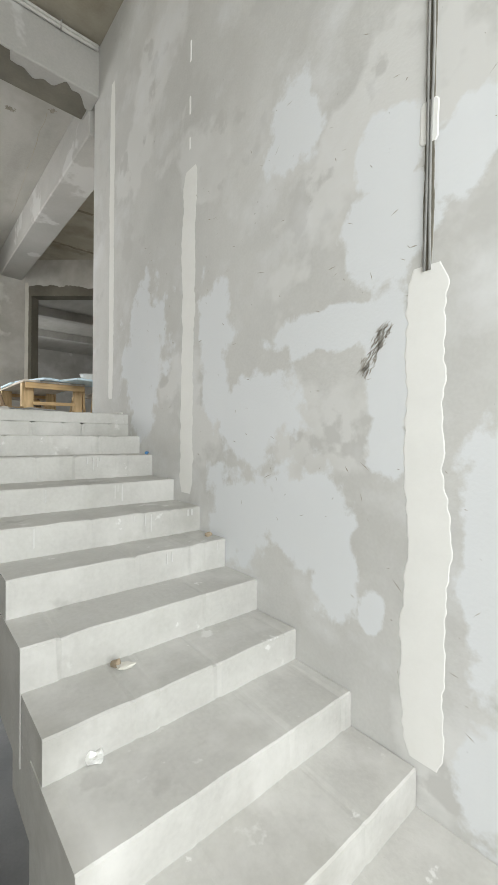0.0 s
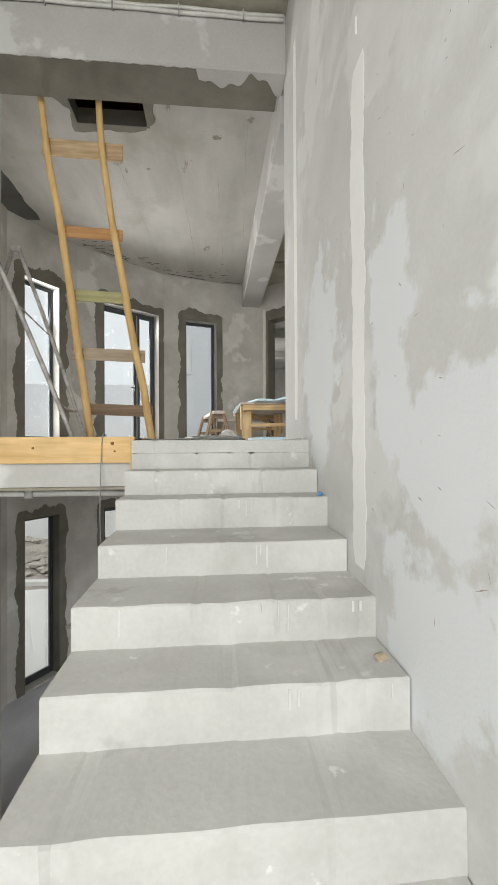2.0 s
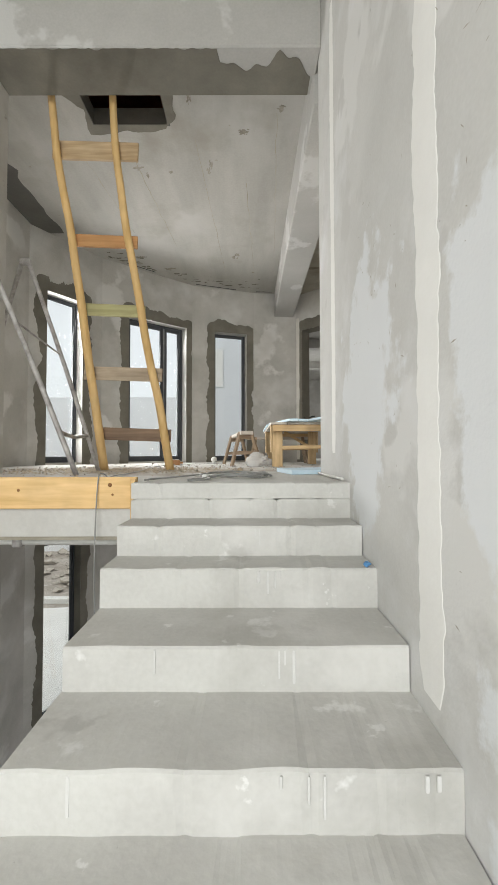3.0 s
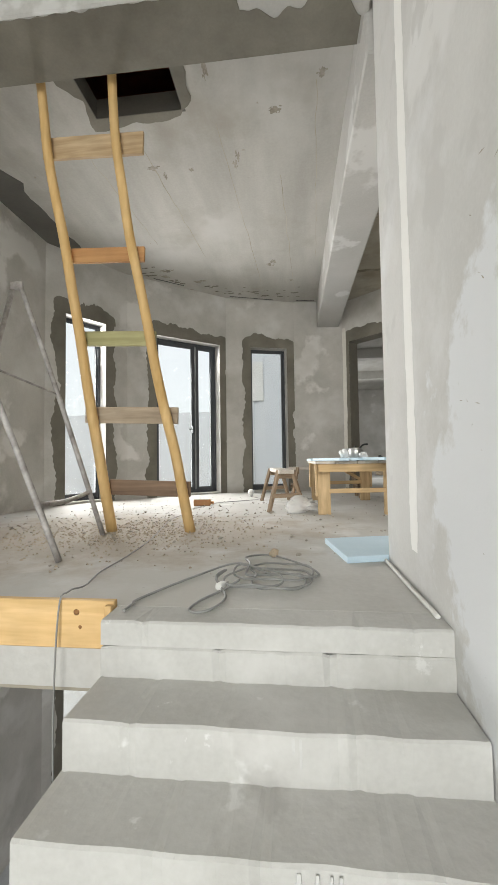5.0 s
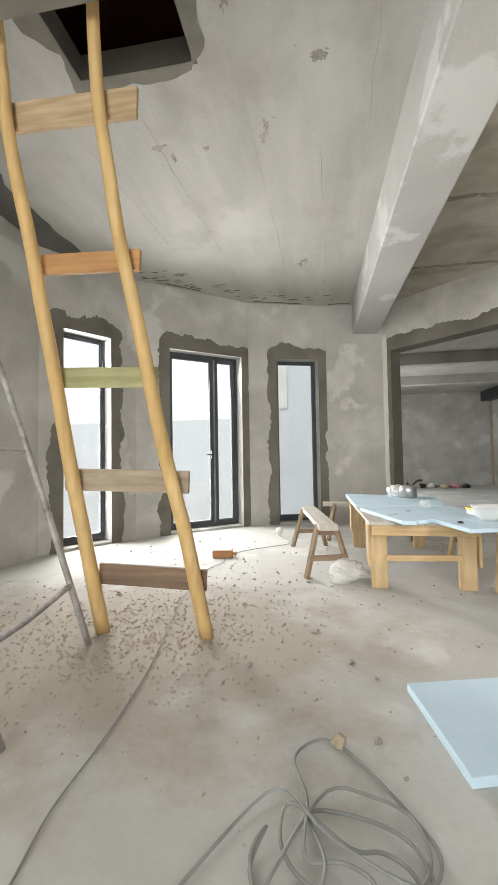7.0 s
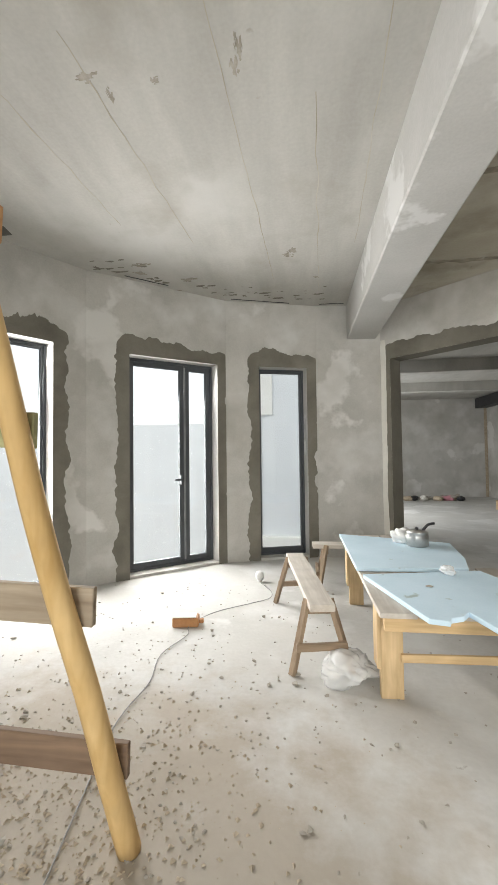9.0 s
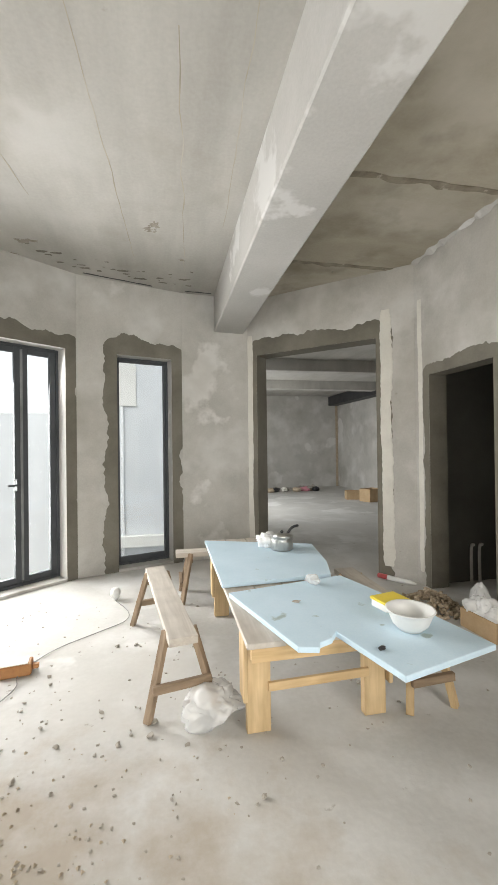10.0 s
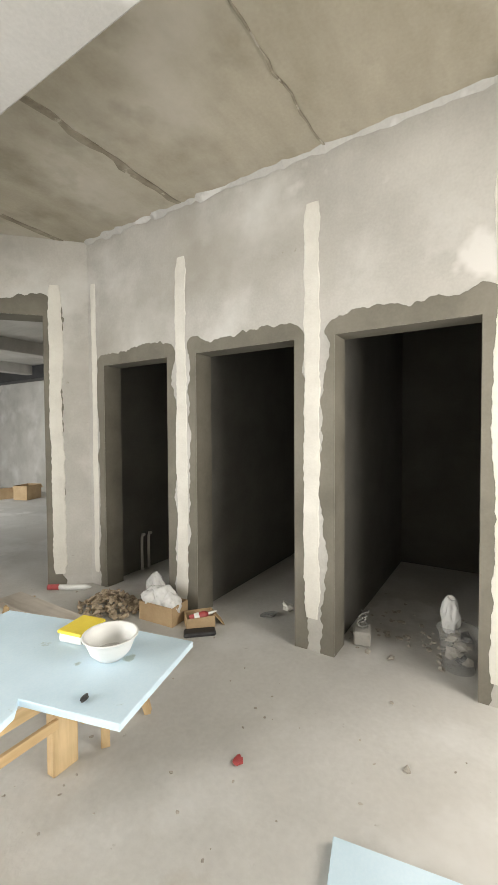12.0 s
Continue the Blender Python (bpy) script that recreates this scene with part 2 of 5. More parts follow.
M_DUSTWOOD = wood("dusty_wood", (0.46, 0.41, 0.35), (0.60, 0.55, 0.49), axis=1)
M_FOAM = material("foam_board_blue", (0.54, 0.69, 0.79), (0.62, 0.76, 0.86), rough=0.75, scale=3, fine=90, bump=0.06, spots=[((0.36, 0.45, 0.45), 7, 0.66)])

M_DIRT = material("dirt_brown", (0.36, 0.30, 0.22), (0.55, 0.47, 0.37), rough=0.95, scale=14, fine=80)
M_CHIP = material("mortar_crumbs", (0.34, 0.27, 0.19), (0.52, 0.43, 0.32), rough=0.95, scale=14, fine=80)

# ---- structure ----
F, LOW, CEIL, LAND = 1.82, -1.95, 5.25, 0.22
SLAB = 1.50


def mesh_of(name, bm, mats):
    me = bpy.data.meshes.new(name)
    bm.normal_update()
    bm.to_mesh(me)
    bm.free()
    for m in mats if isinstance(mats, (list, tuple)) else (mats,):
        me.materials.append(m)
    return me


def thing(name, bm, mats, label, category, group="", kind=""):
    return tagged(new(name, mesh_of(name, bm, mats)), label, category, group, kind)


def part(name, bm, mat, parent, label=""):
    ob = new(name, mesh_of(name, bm, mat))
    ob.parent = parent
    return tagged(ob, label) if label else ob


def base(name, m, label, category, group="", kind=""):
    e = new(name)
    e.empty_display_size = 0.1
    e.matrix_world = m
    return tagged(e, label, category, group, kind)


def box(x0, x1, y0, y1, z0, z1, bevel=0.0, bm=None, m=None, segs=1):
    own = bmesh.new()
    bmesh.ops.create_cube(own, size=1)
    for v in own.verts:
        v.co = Vector(((x0 + x1) / 2 + v.co.x * (x1 - x0), (y0 + y1) / 2 + v.co.y * (y1 - y0), (z0 + z1) / 2 + v.co.z * (z1 - z0)))
    if bevel:
        bmesh.ops.bevel(own, geom=own.edges[:], offset=bevel, segments=segs, affect="EDGES", profile=0.6)
    if m:
        own.transform(m)
    if bm is None:
        return own
    me = bpy.data.meshes.new("tmp")
    own.to_mesh(me)
    own.free()
    bm.from_mesh(me)
    bpy.data.meshes.remove(me)
    return bm


def beam_between(a, b, w, d, bevel=0.004, bm=None, up=(0, 0, 1)):
    """A squared timber from a to b, w wide and d deep."""
    a, b = Vector(a), Vector(b)
    z = (b - a).normalized()
    x = Vector(up).cross(z)
    x = x.normalized() if x.length > 1e-3 else Vector((1, 0, 0))
    y = z.cross(x)
    m = Matrix((x, y, z)).transposed().to_4x4()
    m.translation = a
    return box(-w / 2, w / 2, -d / 2, d / 2, 0, (b - a).length, bevel, bm, m)


def prism(points, z0, z1, bm=None):
    bm = bm or bmesh.new()
    lo = [bm.verts.new((x, y, z0)) for x, y in points]
    hi = [bm.verts.new((x, y, z1)) for x, y in points]
    bm.faces.new(lo[::-1])
    bm.faces.new(hi)
    k = len(points)
    for i in range(k):
        bm.faces.new((lo[i], lo[(i + 1) % k], hi[(i + 1) % k], hi[i]))
    bmesh.ops.recalc_face_normals(bm, faces=bm.faces[:])
    return bm


def wall_frame(p0, p1):
    """Origin, along, outward (to the left of the way from p0 to p1)."""
    u = (Vector((*p1, 0)) - Vector((*p0, 0)))
    length = u.length
    u.normalize()
    return Vector((*p0, 0)), u, Vector((-u.y, u.x, 0)), length


def wall(name, p0, p1, z0, z1, thick, mats, label, openings=(), ends=(0, 0)):
    """A wall with openings (s0, s1, z0, z1) cut right through it; the reveals take the second material."""
    o, u, n, length = wall_frame(p0, p1)
    ss = sorted({-ends[0], length + ends[1], *(s for op in openings for s in op[:2])})
    zs = sorted({z0, z1, *(z for op in openings for z in op[2:] if z0 < z < z1)})
    bm = bmesh.new()

    def solid(i, j):
        if not (0 <= i < len(ss) - 1 and 0 <= j < len(zs) - 1):
            return False
        s, z = (ss[i] + ss[i + 1]) / 2, (zs[j] + zs[j + 1]) / 2
        return not any(a < s < b and c < z < d for a, b, c, d in openings)

    def v(s, z, t):
        return bm.verts.new(o + u * s + n * t + Vector((0, 0, z)))

    def quad(*vs, m=0):
        bm.faces.new(vs).material_index = m

    for i in range(len(ss) - 1):
        for j in range(len(zs) - 1):
            if not solid(i, j):
                continue
            a, b, c, d = ss[i], ss[i + 1], zs[j], zs[j + 1]
            quad(v(a, c, 0), v(b, c, 0), v(b, d, 0), v(a, d, 0))
            quad(v(b, c, thick), v(a, c, thick), v(a, d, thick), v(b, d, thick))
            if not solid(i - 1, j):
                quad(v(a, c, thick), v(a, c, 0), v(a, d, 0), v(a, d, thick), m=1 if i > 0 else 0)
            if not solid(i + 1, j):
                quad(v(b, c, 0), v(b, c, thick), v(b, d, thick), v(b, d, 0), m=1 if i < len(ss) - 2 else 0)
            if not solid(i, j - 1):
                quad(v(a, c, thick), v(b, c, thick), v(b, c, 0), v(a, c, 0), m=1 if j > 0 else 0)
            if not solid(i, j + 1):
                quad(v(a, d, 0), v(b, d, 0), v(b, d, thick), v(a, d, thick))
    bmesh.ops.remove_doubles(bm, verts=bm.verts[:], dist=0.0005)
    return thing(name, bm, mats, label, "wall", kind="structure")


def rag(d, seed):
    """Raggedness at three sizes, along a distance in metres."""
    return 0.42 * noise.noise(Vector((d * 1.7, seed * 7.3, 0))) + 0.30 * noise.noise(Vector((d * 7, seed * 3.1, 2))) + 0.20 * noise.noise(Vector((d * 26, seed * 1.7, 5)))


def blobby(d, seed):
    """Slow bulges with a little fine raggedness, along a distance in metres."""
    return 0.62 * noise.noise(Vector((d * 1.5, seed * 7.3, 0))) + 0.45 * noise.noise(Vector((d * 4.2, seed * 3.1, 2))) + 0.17 * noise.noise(Vector((d * 19, seed * 1.7, 5)))


def band(name, p0, p1, op, width, mat, parent, seed, proud=0.0025):
    """New plaster round an opening, with a ragged outer edge, lying on the wall's inner face."""
    o, u, n, length = wall_frame(p0, p1)
    s0, s1, z0, z1 = op
    path = []
    H = z1 - z0
    for k in range(131):
        path.append((s0, z0 + H * k / 130, -1, 0))
    for k in range(9):
        path.append((s0, z1, -math.cos(k * math.pi / 16), math.sin(k * math.pi / 16)))
    for k in range(1, 60):
        path.append((s0 + (s1 - s0) * k / 60, z1, 0, 1))
    for k in range(9):
        path.append((s1, z1, math.sin(k * math.pi / 16), math.cos(k * math.pi / 16)))
    for k in range(131):
        path.append((s1, z1 - H * k / 130, 1, 0))
    bm = bmesh.new()
    rows = []
    for k, (s, z, a, b) in enumerate(path):
        w = width * (0.76 + 0.24 * b) * (1 + blobby(k * 0.02, seed))
        se, ze = s + a * w, z + b * w
        se = min(max(se, 0.01), length - 0.01)
        P = lambda ss, zz, t: bm.verts.new(o + u * ss - n * t + Vector((0, 0, zz)))
        rows.append((P(s, z, proud), P(se, ze, proud), P(se + a * 0.004, ze + b * 0.004, -0.002)))
    for r, q in zip(rows, rows[1:]):
        for i in (0, 1):
            try:
                bm.faces.new((r[i], q[i], q[i + 1], r[i + 1]))
            except ValueError:
                pass
    bmesh.ops.recalc_face_normals(bm, faces=bm.faces[:])
    return part(name, bm, mat, parent, "ragged band of darker new plaster")


def strip(name, o, u, n, s, za, zb, half, mat, parent, seed, proud=0.0035, label="white filler strip with ragged edges", lean=0.0):
    """A vertical strip of filler on a wall; n points out of the wall into the room."""
    bm = bmesh.new()
    rows, K, skirt = [], max(12, int((zb - za) / 0.012)), min(0.010, half * 0.3)
    for k in range(K + 1):
        f = k / K
        z = za + (zb - za) * f
        taper = min(1, 0.7 + 9 * f, 0.7 + 9 * (1 - f))
        a = half * taper * (1 + 0.7 * rag(z, seed))
        b = half * taper * (1 + 0.7 * rag(z, seed + 31))
        mid = s + 0.4 * half * noise.noise(Vector((z * 1.3, seed, 3))) + lean * f
        P = lambda ss, t: bm.verts.new(o + u * ss + n * t + Vector((0, 0, z)))
        rows.append((P(mid - a - skirt, -0.002), P(mid - a, proud * 0.75), P(mid, proud), P(mid + b, proud * 0.75), P(mid + b + skirt, -0.002)))
    for r, q in zip(rows, rows[1:]):
        for i in range(4):
            bm.faces.new((r[i], r[i + 1], q[i + 1], q[i]))
    bm.faces.new(rows[0])
    bm.faces.new(rows[-1][::-1])
    bmesh.ops.recalc_face_normals(bm, faces=bm.faces[:])
    bm.faces.ensure_lookup_table()
    if sum(f.normal.dot(n) * f.calc_area() for f in bm.faces) < 0:
        bmesh.ops.reverse_faces(bm, faces=bm.faces[:])
    return part(name, bm, mat, parent, label)


BAY = [(-2.12, 3.0), (-2.12, 6.75), (-1.455, 7.76), (-0.11, 8.86), (1.08, 9.24), (1.95, 9.33), (3.49, 7.90), (3.48, 3.2)]
WT = 0.26
W_TOP = 4.385
OPEN = {1: [(0.27, 0.86)], 2: [(0.47, 1.607)], 3: [(0.44, 1.105)], 5: [(0.14, 1.69)], 6: [(0.23, 1.06), (1.38, 2.27), (2.565, 3.41)]}
TOPS = {1: W_TOP, 2: W_TOP, 3: W_TOP, 5: 4.48, 6: 3.99}
bay_walls = {}
NAMES = ["wall_west", "wall_bay_west", "wall_bay_middle", "wall_bay_east", "wall_north", "wall_north_east", "wall_east"]
for i, nm in enumerate(NAMES):
    p0, p1 = BAY[i], BAY[i + 1]
    ops = [(a, b, F + (0.03 if i in (1, 2, 3) else -0.01), TOPS[i]) for a, b in OPEN.get(i, [])]
    # bay reveals get paler plaster, standing in for window light falling on them
    w = wall(nm, p0, p1, F - 0.01, CEIL + 0.02, WT if i != 6 else 0.2, [M_WALL, M_BEAM if i in (1, 2, 3) else M_WET],
             "grey plastered wall with darker plaster round its openings" if ops else "bare grey plastered wall", ops, ends=(0.05 if i else 0, 0.05 if i < 6 else 0))
    bay_walls[i] = w
    for k, op in enumerate(ops):
        band("plaster_band", p0, p1, (op[0], op[1], F, op[3]), (0.195 if i != 6 else 0.12), M_WET, w, 10 * i + k)
    if i < 4:
        lops = [(a, b, LOW + 0.03, LOW + 2.62) for a, b in OPEN.get(i, [])]
        lw = wall("lower_" + nm, p0, p1, LOW - 0.3, SLAB, WT, [M_WALL, M_WET], "grey plastered lower storey wall round tall windows", lops, ends=(0.05, 0.05))
        for k, op in enumerate(lops):
            band("plaster_band", p0, p1, (op[0], op[1], LOW, op[3]), 0.16, M_WET, lw, 10 * i + k + 100)


def window(name, i, k, zb, zt, splits, label, handle=None):
    """Dark aluminium window or glazed door set deep in its opening; splits: where uprights stand along it."""
    o, u, n, length = wall_frame(BAY[i], BAY[i + 1])
    s0, s1 = OPEN[i][k]
    w, h = s1 - s0, zt - zb
    m = Matrix((u, n, Vector((0, 0, 1)))).transposed().to_4x4()
    m.translation = o + u * s0 + n * 0.19 + Vector((0, 0, zb))
    e = base(name, m, label, "window", kind="structure")
    fr = bmesh.new()
    t = 0.028
    box(0, t, -0.03, 0.04, 0, h, 0.004, fr)
    box(w - t, w, -0.03, 0.04, 0, h, 0.004, fr)
    box(t, w - t, -0.03, 0.04, 0, t * 1.2, 0.004, fr)
    box(t, w - t, -0.03, 0.04, h - t, h, 0.004, fr)
    part("window_frame", fr, M_ALU, e)
    edges = [t, *splits, w - t]
    for j, (a, b) in enumerate(zip(edges, edges[1:])):
        sash = bmesh.new()
        r = 0.062 if splits else 0.024
        a2, b2 = a + 0.004, b - 0.004
        box(a2, a2 + r, -0.02, 0.025, t * 1.2, h - t, 0.003, sash)
        box(b2 - r, b2, -0.02, 0.025, t * 1.2, h - t, 0.003, sash)
        box(a2 + r, b2 - r, -0.02, 0.025, t * 1.2, t * 1.2 + 0.06, 0.003, sash)
        box(a2 + r, b2 - r, -0.02, 0.025, h - t - r, h - t, 0.003, sash)
        sa = part("sash", sash, M_ALU, e)
        pane = part("pane", box(a2 + r - 0.005, b2 - r + 0.005, 0.0, 0.006, t * 1.2 + 0.055, h - t - r + 0.005), M_GLASS, sa)
        pane.visible_shadow = False
    for sp in splits:
        part("upright", box(sp - 0.012, sp + 0.012, -0.032, -0.021, 0.06, h - 0.05, 0.002), M_ALUGREY, e, "upright still in pale protective film")
    if handle:
        hb = box(handle - 0.012, handle + 0.012, -0.075, -0.02, 1.0, 1.12, 0.004)
        box(handle - 0.10, handle + 0.012, -0.09, -0.075, 1.05, 1.07, 0.004, hb)
        part("door_handle", hb, M_ALU, e, "black lever handle")
    part("window_sill", box(-0.0, w, -0.12, 0.2, -0.03, -0.001, 0.004), M_CONC, e, "pale mortar sill")
    return e


window("window_1", 1, 0, F + 0.03, W_TOP, [], "tall narrow dark aluminium window")
window("window_2", 2, 0, F + 0.03, W_TOP, [0.745], "dark aluminium glazed door with a narrow side sash", handle=0.69)
window("window_3", 3, 0, F + 0.03, W_TOP, [], "tall narrow dark aluminium window")
for k, i in enumerate((1, 2, 3)):
    window("window_%d" % (4 + k), i, 0, LOW + 0.03, LOW + 2.62, [0.745] if i == 2 else [], "dark aluminium lower storey glazed door")

# filler strips on the hall's walls
o5, u5, n5, _ = wall_frame(BAY[5], BAY[6])
strip("filler_strip", o5, u5, -n5, 0.04, F + 0.05, 4.75, 0.035, M_PUTTY2, bay_walls[5], 3, proud=0.007)
strip("filler_strip", o5, u5, -n5, 1.80, F + 0.12, 4.78, 0.055, M_PUTTY2, bay_walls[5], 4, proud=0.007)
o6, u6, n6, _ = wall_frame(BAY[6], BAY[7])
for s, za, zb, hw, sd in ((0.085, 1.95, 4.80, 0.03, 5), (1.22, 1.9, 4.80, 0.05, 6), (2.40, 2.05, 4.89, 0.05, 7), (3.53, 1.95, 4.75, 0.055, 8)):
    strip("filler_strip", o6, u6, -n6, s, za, zb, hw, M_PUTTY2, bay_walls[6], sd, proud=0.007)

# floors and slabs
bay_out = [(-2.38, 3.44), (-2.38, 6.83), (-1.65, 7.97), (-0.25, 9.12), (1.02, 9.52), (2.05, 9.61), (3.72, 8.08), (5.9, 8.08), (5.9, 3.0), (1.53, 3.0), (1.53, 3.44)]
thing("floor", prism(bay_out, SLAB + 0.004, F), M_FLOOR, "pale dusty cement screed floor", "floor", kind="structure")
low_out = [(-2.38, -2.9), (-2.38, 6.83), (-1.65, 7.97), (-0.25, 9.12), (1.02, 9.52), (2.05, 9.61), (3.72, 8.08), (3.70, -2.9)]
thing("lower_floor", prism(low_out, LOW - 0.2, LOW), M_LOWFLOOR, "grey concrete floor of the lower storey", "floor", kind="structure")
thing("lower_ceiling", prism([(-2.38, 3.46), (-2.38, 6.83), (-1.65, 7.97), (-0.25, 9.12), (1.02, 9.52), (2.05, 9.61), (3.72, 8.08), (3.70, 3.46)], SLAB - 0.02, SLAB), M_CEILRAW, "raw concrete ceiling of the lower storey", "ceiling", kind="structure")
# ceiling with the hatch
HX0, HX1, HY0, HY1 = -0.56, 0.18, 4.56, 5.03
cb = bmesh.new()
for x0, x1, y0, y1 in ((-2.5, HX0, 4.46, 9.75), (HX1, 1.70, 4.46, 9.75), (HX0, HX1, HY1, 9.75), (HX0, HX1, 4.46, HY0)):
    box(x0, x1, y0, y1, CEIL, CEIL + 0.16, 0, cb)
thing("ceiling", cb, M_CEIL, "skimmed grey ceiling with a rough hatch cut through it", "ceiling", kind="structure")
thing("ceiling_east", box(1.70, 6.0, 3.0, 9.75, CEIL - 0.03, CEIL + 0.13), M_CEILRAW, "raw concrete ceiling with formwork marks", "ceiling", kind="structure")
thing("ceiling_stair", box(-2.5, 1.8, -3.0, 4.07, 5.54, 5.7), M_CEILRAW, "raw brownish concrete ceiling over the stairs", "ceiling", kind="structure")
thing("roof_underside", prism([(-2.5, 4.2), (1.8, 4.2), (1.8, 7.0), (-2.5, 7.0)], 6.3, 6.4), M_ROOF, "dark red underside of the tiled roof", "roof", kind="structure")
# unseen attic sides, added to shut out daylight so the hatch stays dark
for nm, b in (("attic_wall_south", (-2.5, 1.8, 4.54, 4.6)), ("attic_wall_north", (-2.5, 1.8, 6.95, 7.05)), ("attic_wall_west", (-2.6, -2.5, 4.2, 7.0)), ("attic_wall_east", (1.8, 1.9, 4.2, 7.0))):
    thing(nm, box(*b, CEIL + 0.165, 6.4), M_ROOF, "unseen dark attic wall, added to keep daylight out above the hatch", "wall", kind="structure")
# beams
thing("beam_long", box(1.50, 1.895, 4.28, 9.34, 4.78, CEIL + 0.01, 0.012), M_BEAM, "light plastered ceiling beam", "beam", kind="structure")
thing("beam_stair", box(-2.15, 1.53, 4.05, 4.47, 5.03, 6.4, 0.012), M_BEAM, "plastered beam over the stair head", "beam", kind="structure")
# stair wall and the walls that close the place
stair_wall = thing("wall_stair", box(1.525, 1.75, -2.75, 4.18, LOW - 0.2, 5.75), M_STAIRWALL, "tall light grey plastered wall patched with white filler", "wall", kind="structure")
thing("column", box(-1.38, -1.05, 4.06, 4.46, LOW, 5.035, 0.015), M_WALL, "grey plastered column at the stair head", "column", kind="structure")
wall("wall_south", (1.6, -2.5), (-2.4, -2.5), LOW - 0.2, 5.7, 0.25, [M_STAIRWALL, M_WALL], "plastered wall with a tall stair window", [(0.33, 3.37, 0.75, 5.15)])
wall("wall_west_stair", (-2.12, -2.6), (-2.12, 3.05), LOW - 0.2, 5.7, 0.25, [M_WALL, M_WET], "grey plastered stairwell wall", [])
wall("wall_close", (3.7, 3.2), (1.74, 3.2), F - 0.2, CEIL, 0.25, [M_WALL, M_WALL], "plain grey plastered wall with a window", [(0.4, 1.6, 2.7, 4.2)])
# rooms behind the three doorways; their shade is put into the wall colour
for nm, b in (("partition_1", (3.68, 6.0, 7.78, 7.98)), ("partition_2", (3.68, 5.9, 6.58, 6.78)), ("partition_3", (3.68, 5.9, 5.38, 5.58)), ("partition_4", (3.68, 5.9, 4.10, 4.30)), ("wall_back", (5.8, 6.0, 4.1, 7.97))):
    thing(nm, box(*b, F, CEIL - 0.03), M_SHADEDBARE, "grey plastered wall of a small unlit room, shade in its colour", "wall", kind="structure")
# big room behind the north-east doorway
thing("floor_room", box(1.2, 6.9, 9.62, 17.5, SLAB, F - 0.004), M_FLOOR, "pale screed floor of the far room", "floor", kind="structure")
thing("floor_room_near", prism([(3.72, 8.085), (6.9, 8.085), (6.9, 9.615), (2.06, 9.615)], SLAB, F - 0.004), M_FLOOR, "pale screed floor by the doorway", "floor", kind="structure")
thing("ceiling_room", prism([(3.7, 8.05), (6.95, 8.05), (6.95, 17.5), (1.2, 17.5), (1.2, 9.5), (2.06, 9.6)], 4.95, 5.1), M_CEIL, "grey concrete ceiling of the far room", "ceiling", kind="structure")
thing("wall_room_north", box(1.1, 6.95, 17.3, 17.5, LOW, 5.1), M_WALL, "grey plastered far wall", "wall", kind="structure")
thing("wall_room_east", box(6.75, 6.95, 7.99, 17.3, F - 0.2, 5.1), M_WALL, "pale plastered side wall", "wall", kind="structure")
wall("wall_room_west", (1.5, 9.4), (1.5, 17.3), LOW - 0.3, 5.1, 0.25, [M_OUT2, M_OUT2], "pale rendered outside wall of the wing", [(2.6, 5.4, 2.3, 4.3)])
part("corner_edge", box(6.66, 6.745, 17.285, 17.297, F, 4.9, 0.003), M_CHIP, bpy.data.objects["wall_room_north"], "brown unplastered strip in the corner")
# stairs
RISE = [(3.295, F), (3.055, 1.630), (2.842, 1.488), (2.495, 1.322), (2.155, 1.172), (1.868, 1.012), (1.572, 0.845), (1.275, 0.676), (0.94, 0.525), (0.64, 0.37)]
stair = base("staircase", pose(0, 0, 0), "straight cast concrete stairs, unfinished and chalky", "stairs", kind="structure")
X0, X1 = 0.345, 1.524


def rough_box(x0, x1, y0, y1, z0, z1, seed, amp=0.006):
    """A cast block whose front nosing is slightly uneven."""
    bm = box(x0, x1, y0, y1, z0, z1)
    bmesh.ops.subdivide_edges(bm, edges=[e for e in bm.edges if abs(e.verts[0].co.x - e.verts[1].co.x) > 0.1], cuts=47, use_grid_fill=True)
    bmesh.ops.bevel(bm, geom=[e for e in bm.edges if all(abs(v.co.y - y0) < 1e-4 and abs(v.co.z - z1) < 1e-4 for v in e.verts)], offset=0.007, segments=1, affect="EDGES")
    for v in bm.verts:
        if v.co.y < y0 + 0.05 and v.co.z > z0 + 0.05:
            v.co.y += amp * noise.noise(Vector((v.co.x * 6, seed * 5.1, v.co.z * 6)))
            v.co.z += amp * 0.7 * noise.noise(Vector((v.co.x * 7, seed * 3.3, 9)))
            if v.co.z > z1 - 0.015 and v.co.y < y0 + 0.02:
                chip = max(0.0, noise.noise(Vector((v.co.x * 19, seed * 2.7, 4))) - 0.28)
                v.co.y += 0.03 * chip
                v.co.z -= 0.03 * chip
    return bm


for k, (y, z) in enumerate(RISE):
    if k == 0:
        part("screed_edge", rough_box(X0, X1, y, 3.445, 1.735, F - 0.001, 50), M_STEP, stair)
        part("step", rough_box(X0, X1, y - 0.006, 3.445, 1.38, 1.734, k), M_STEP, stair)
    else:
        part("step", rough_box(X0 + 0.004 * (k % 2), X1 - 0.004 * (k % 2), y, RISE[k - 1][0] + 0.14, z - 0.45, z, k), M_STEP, stair)
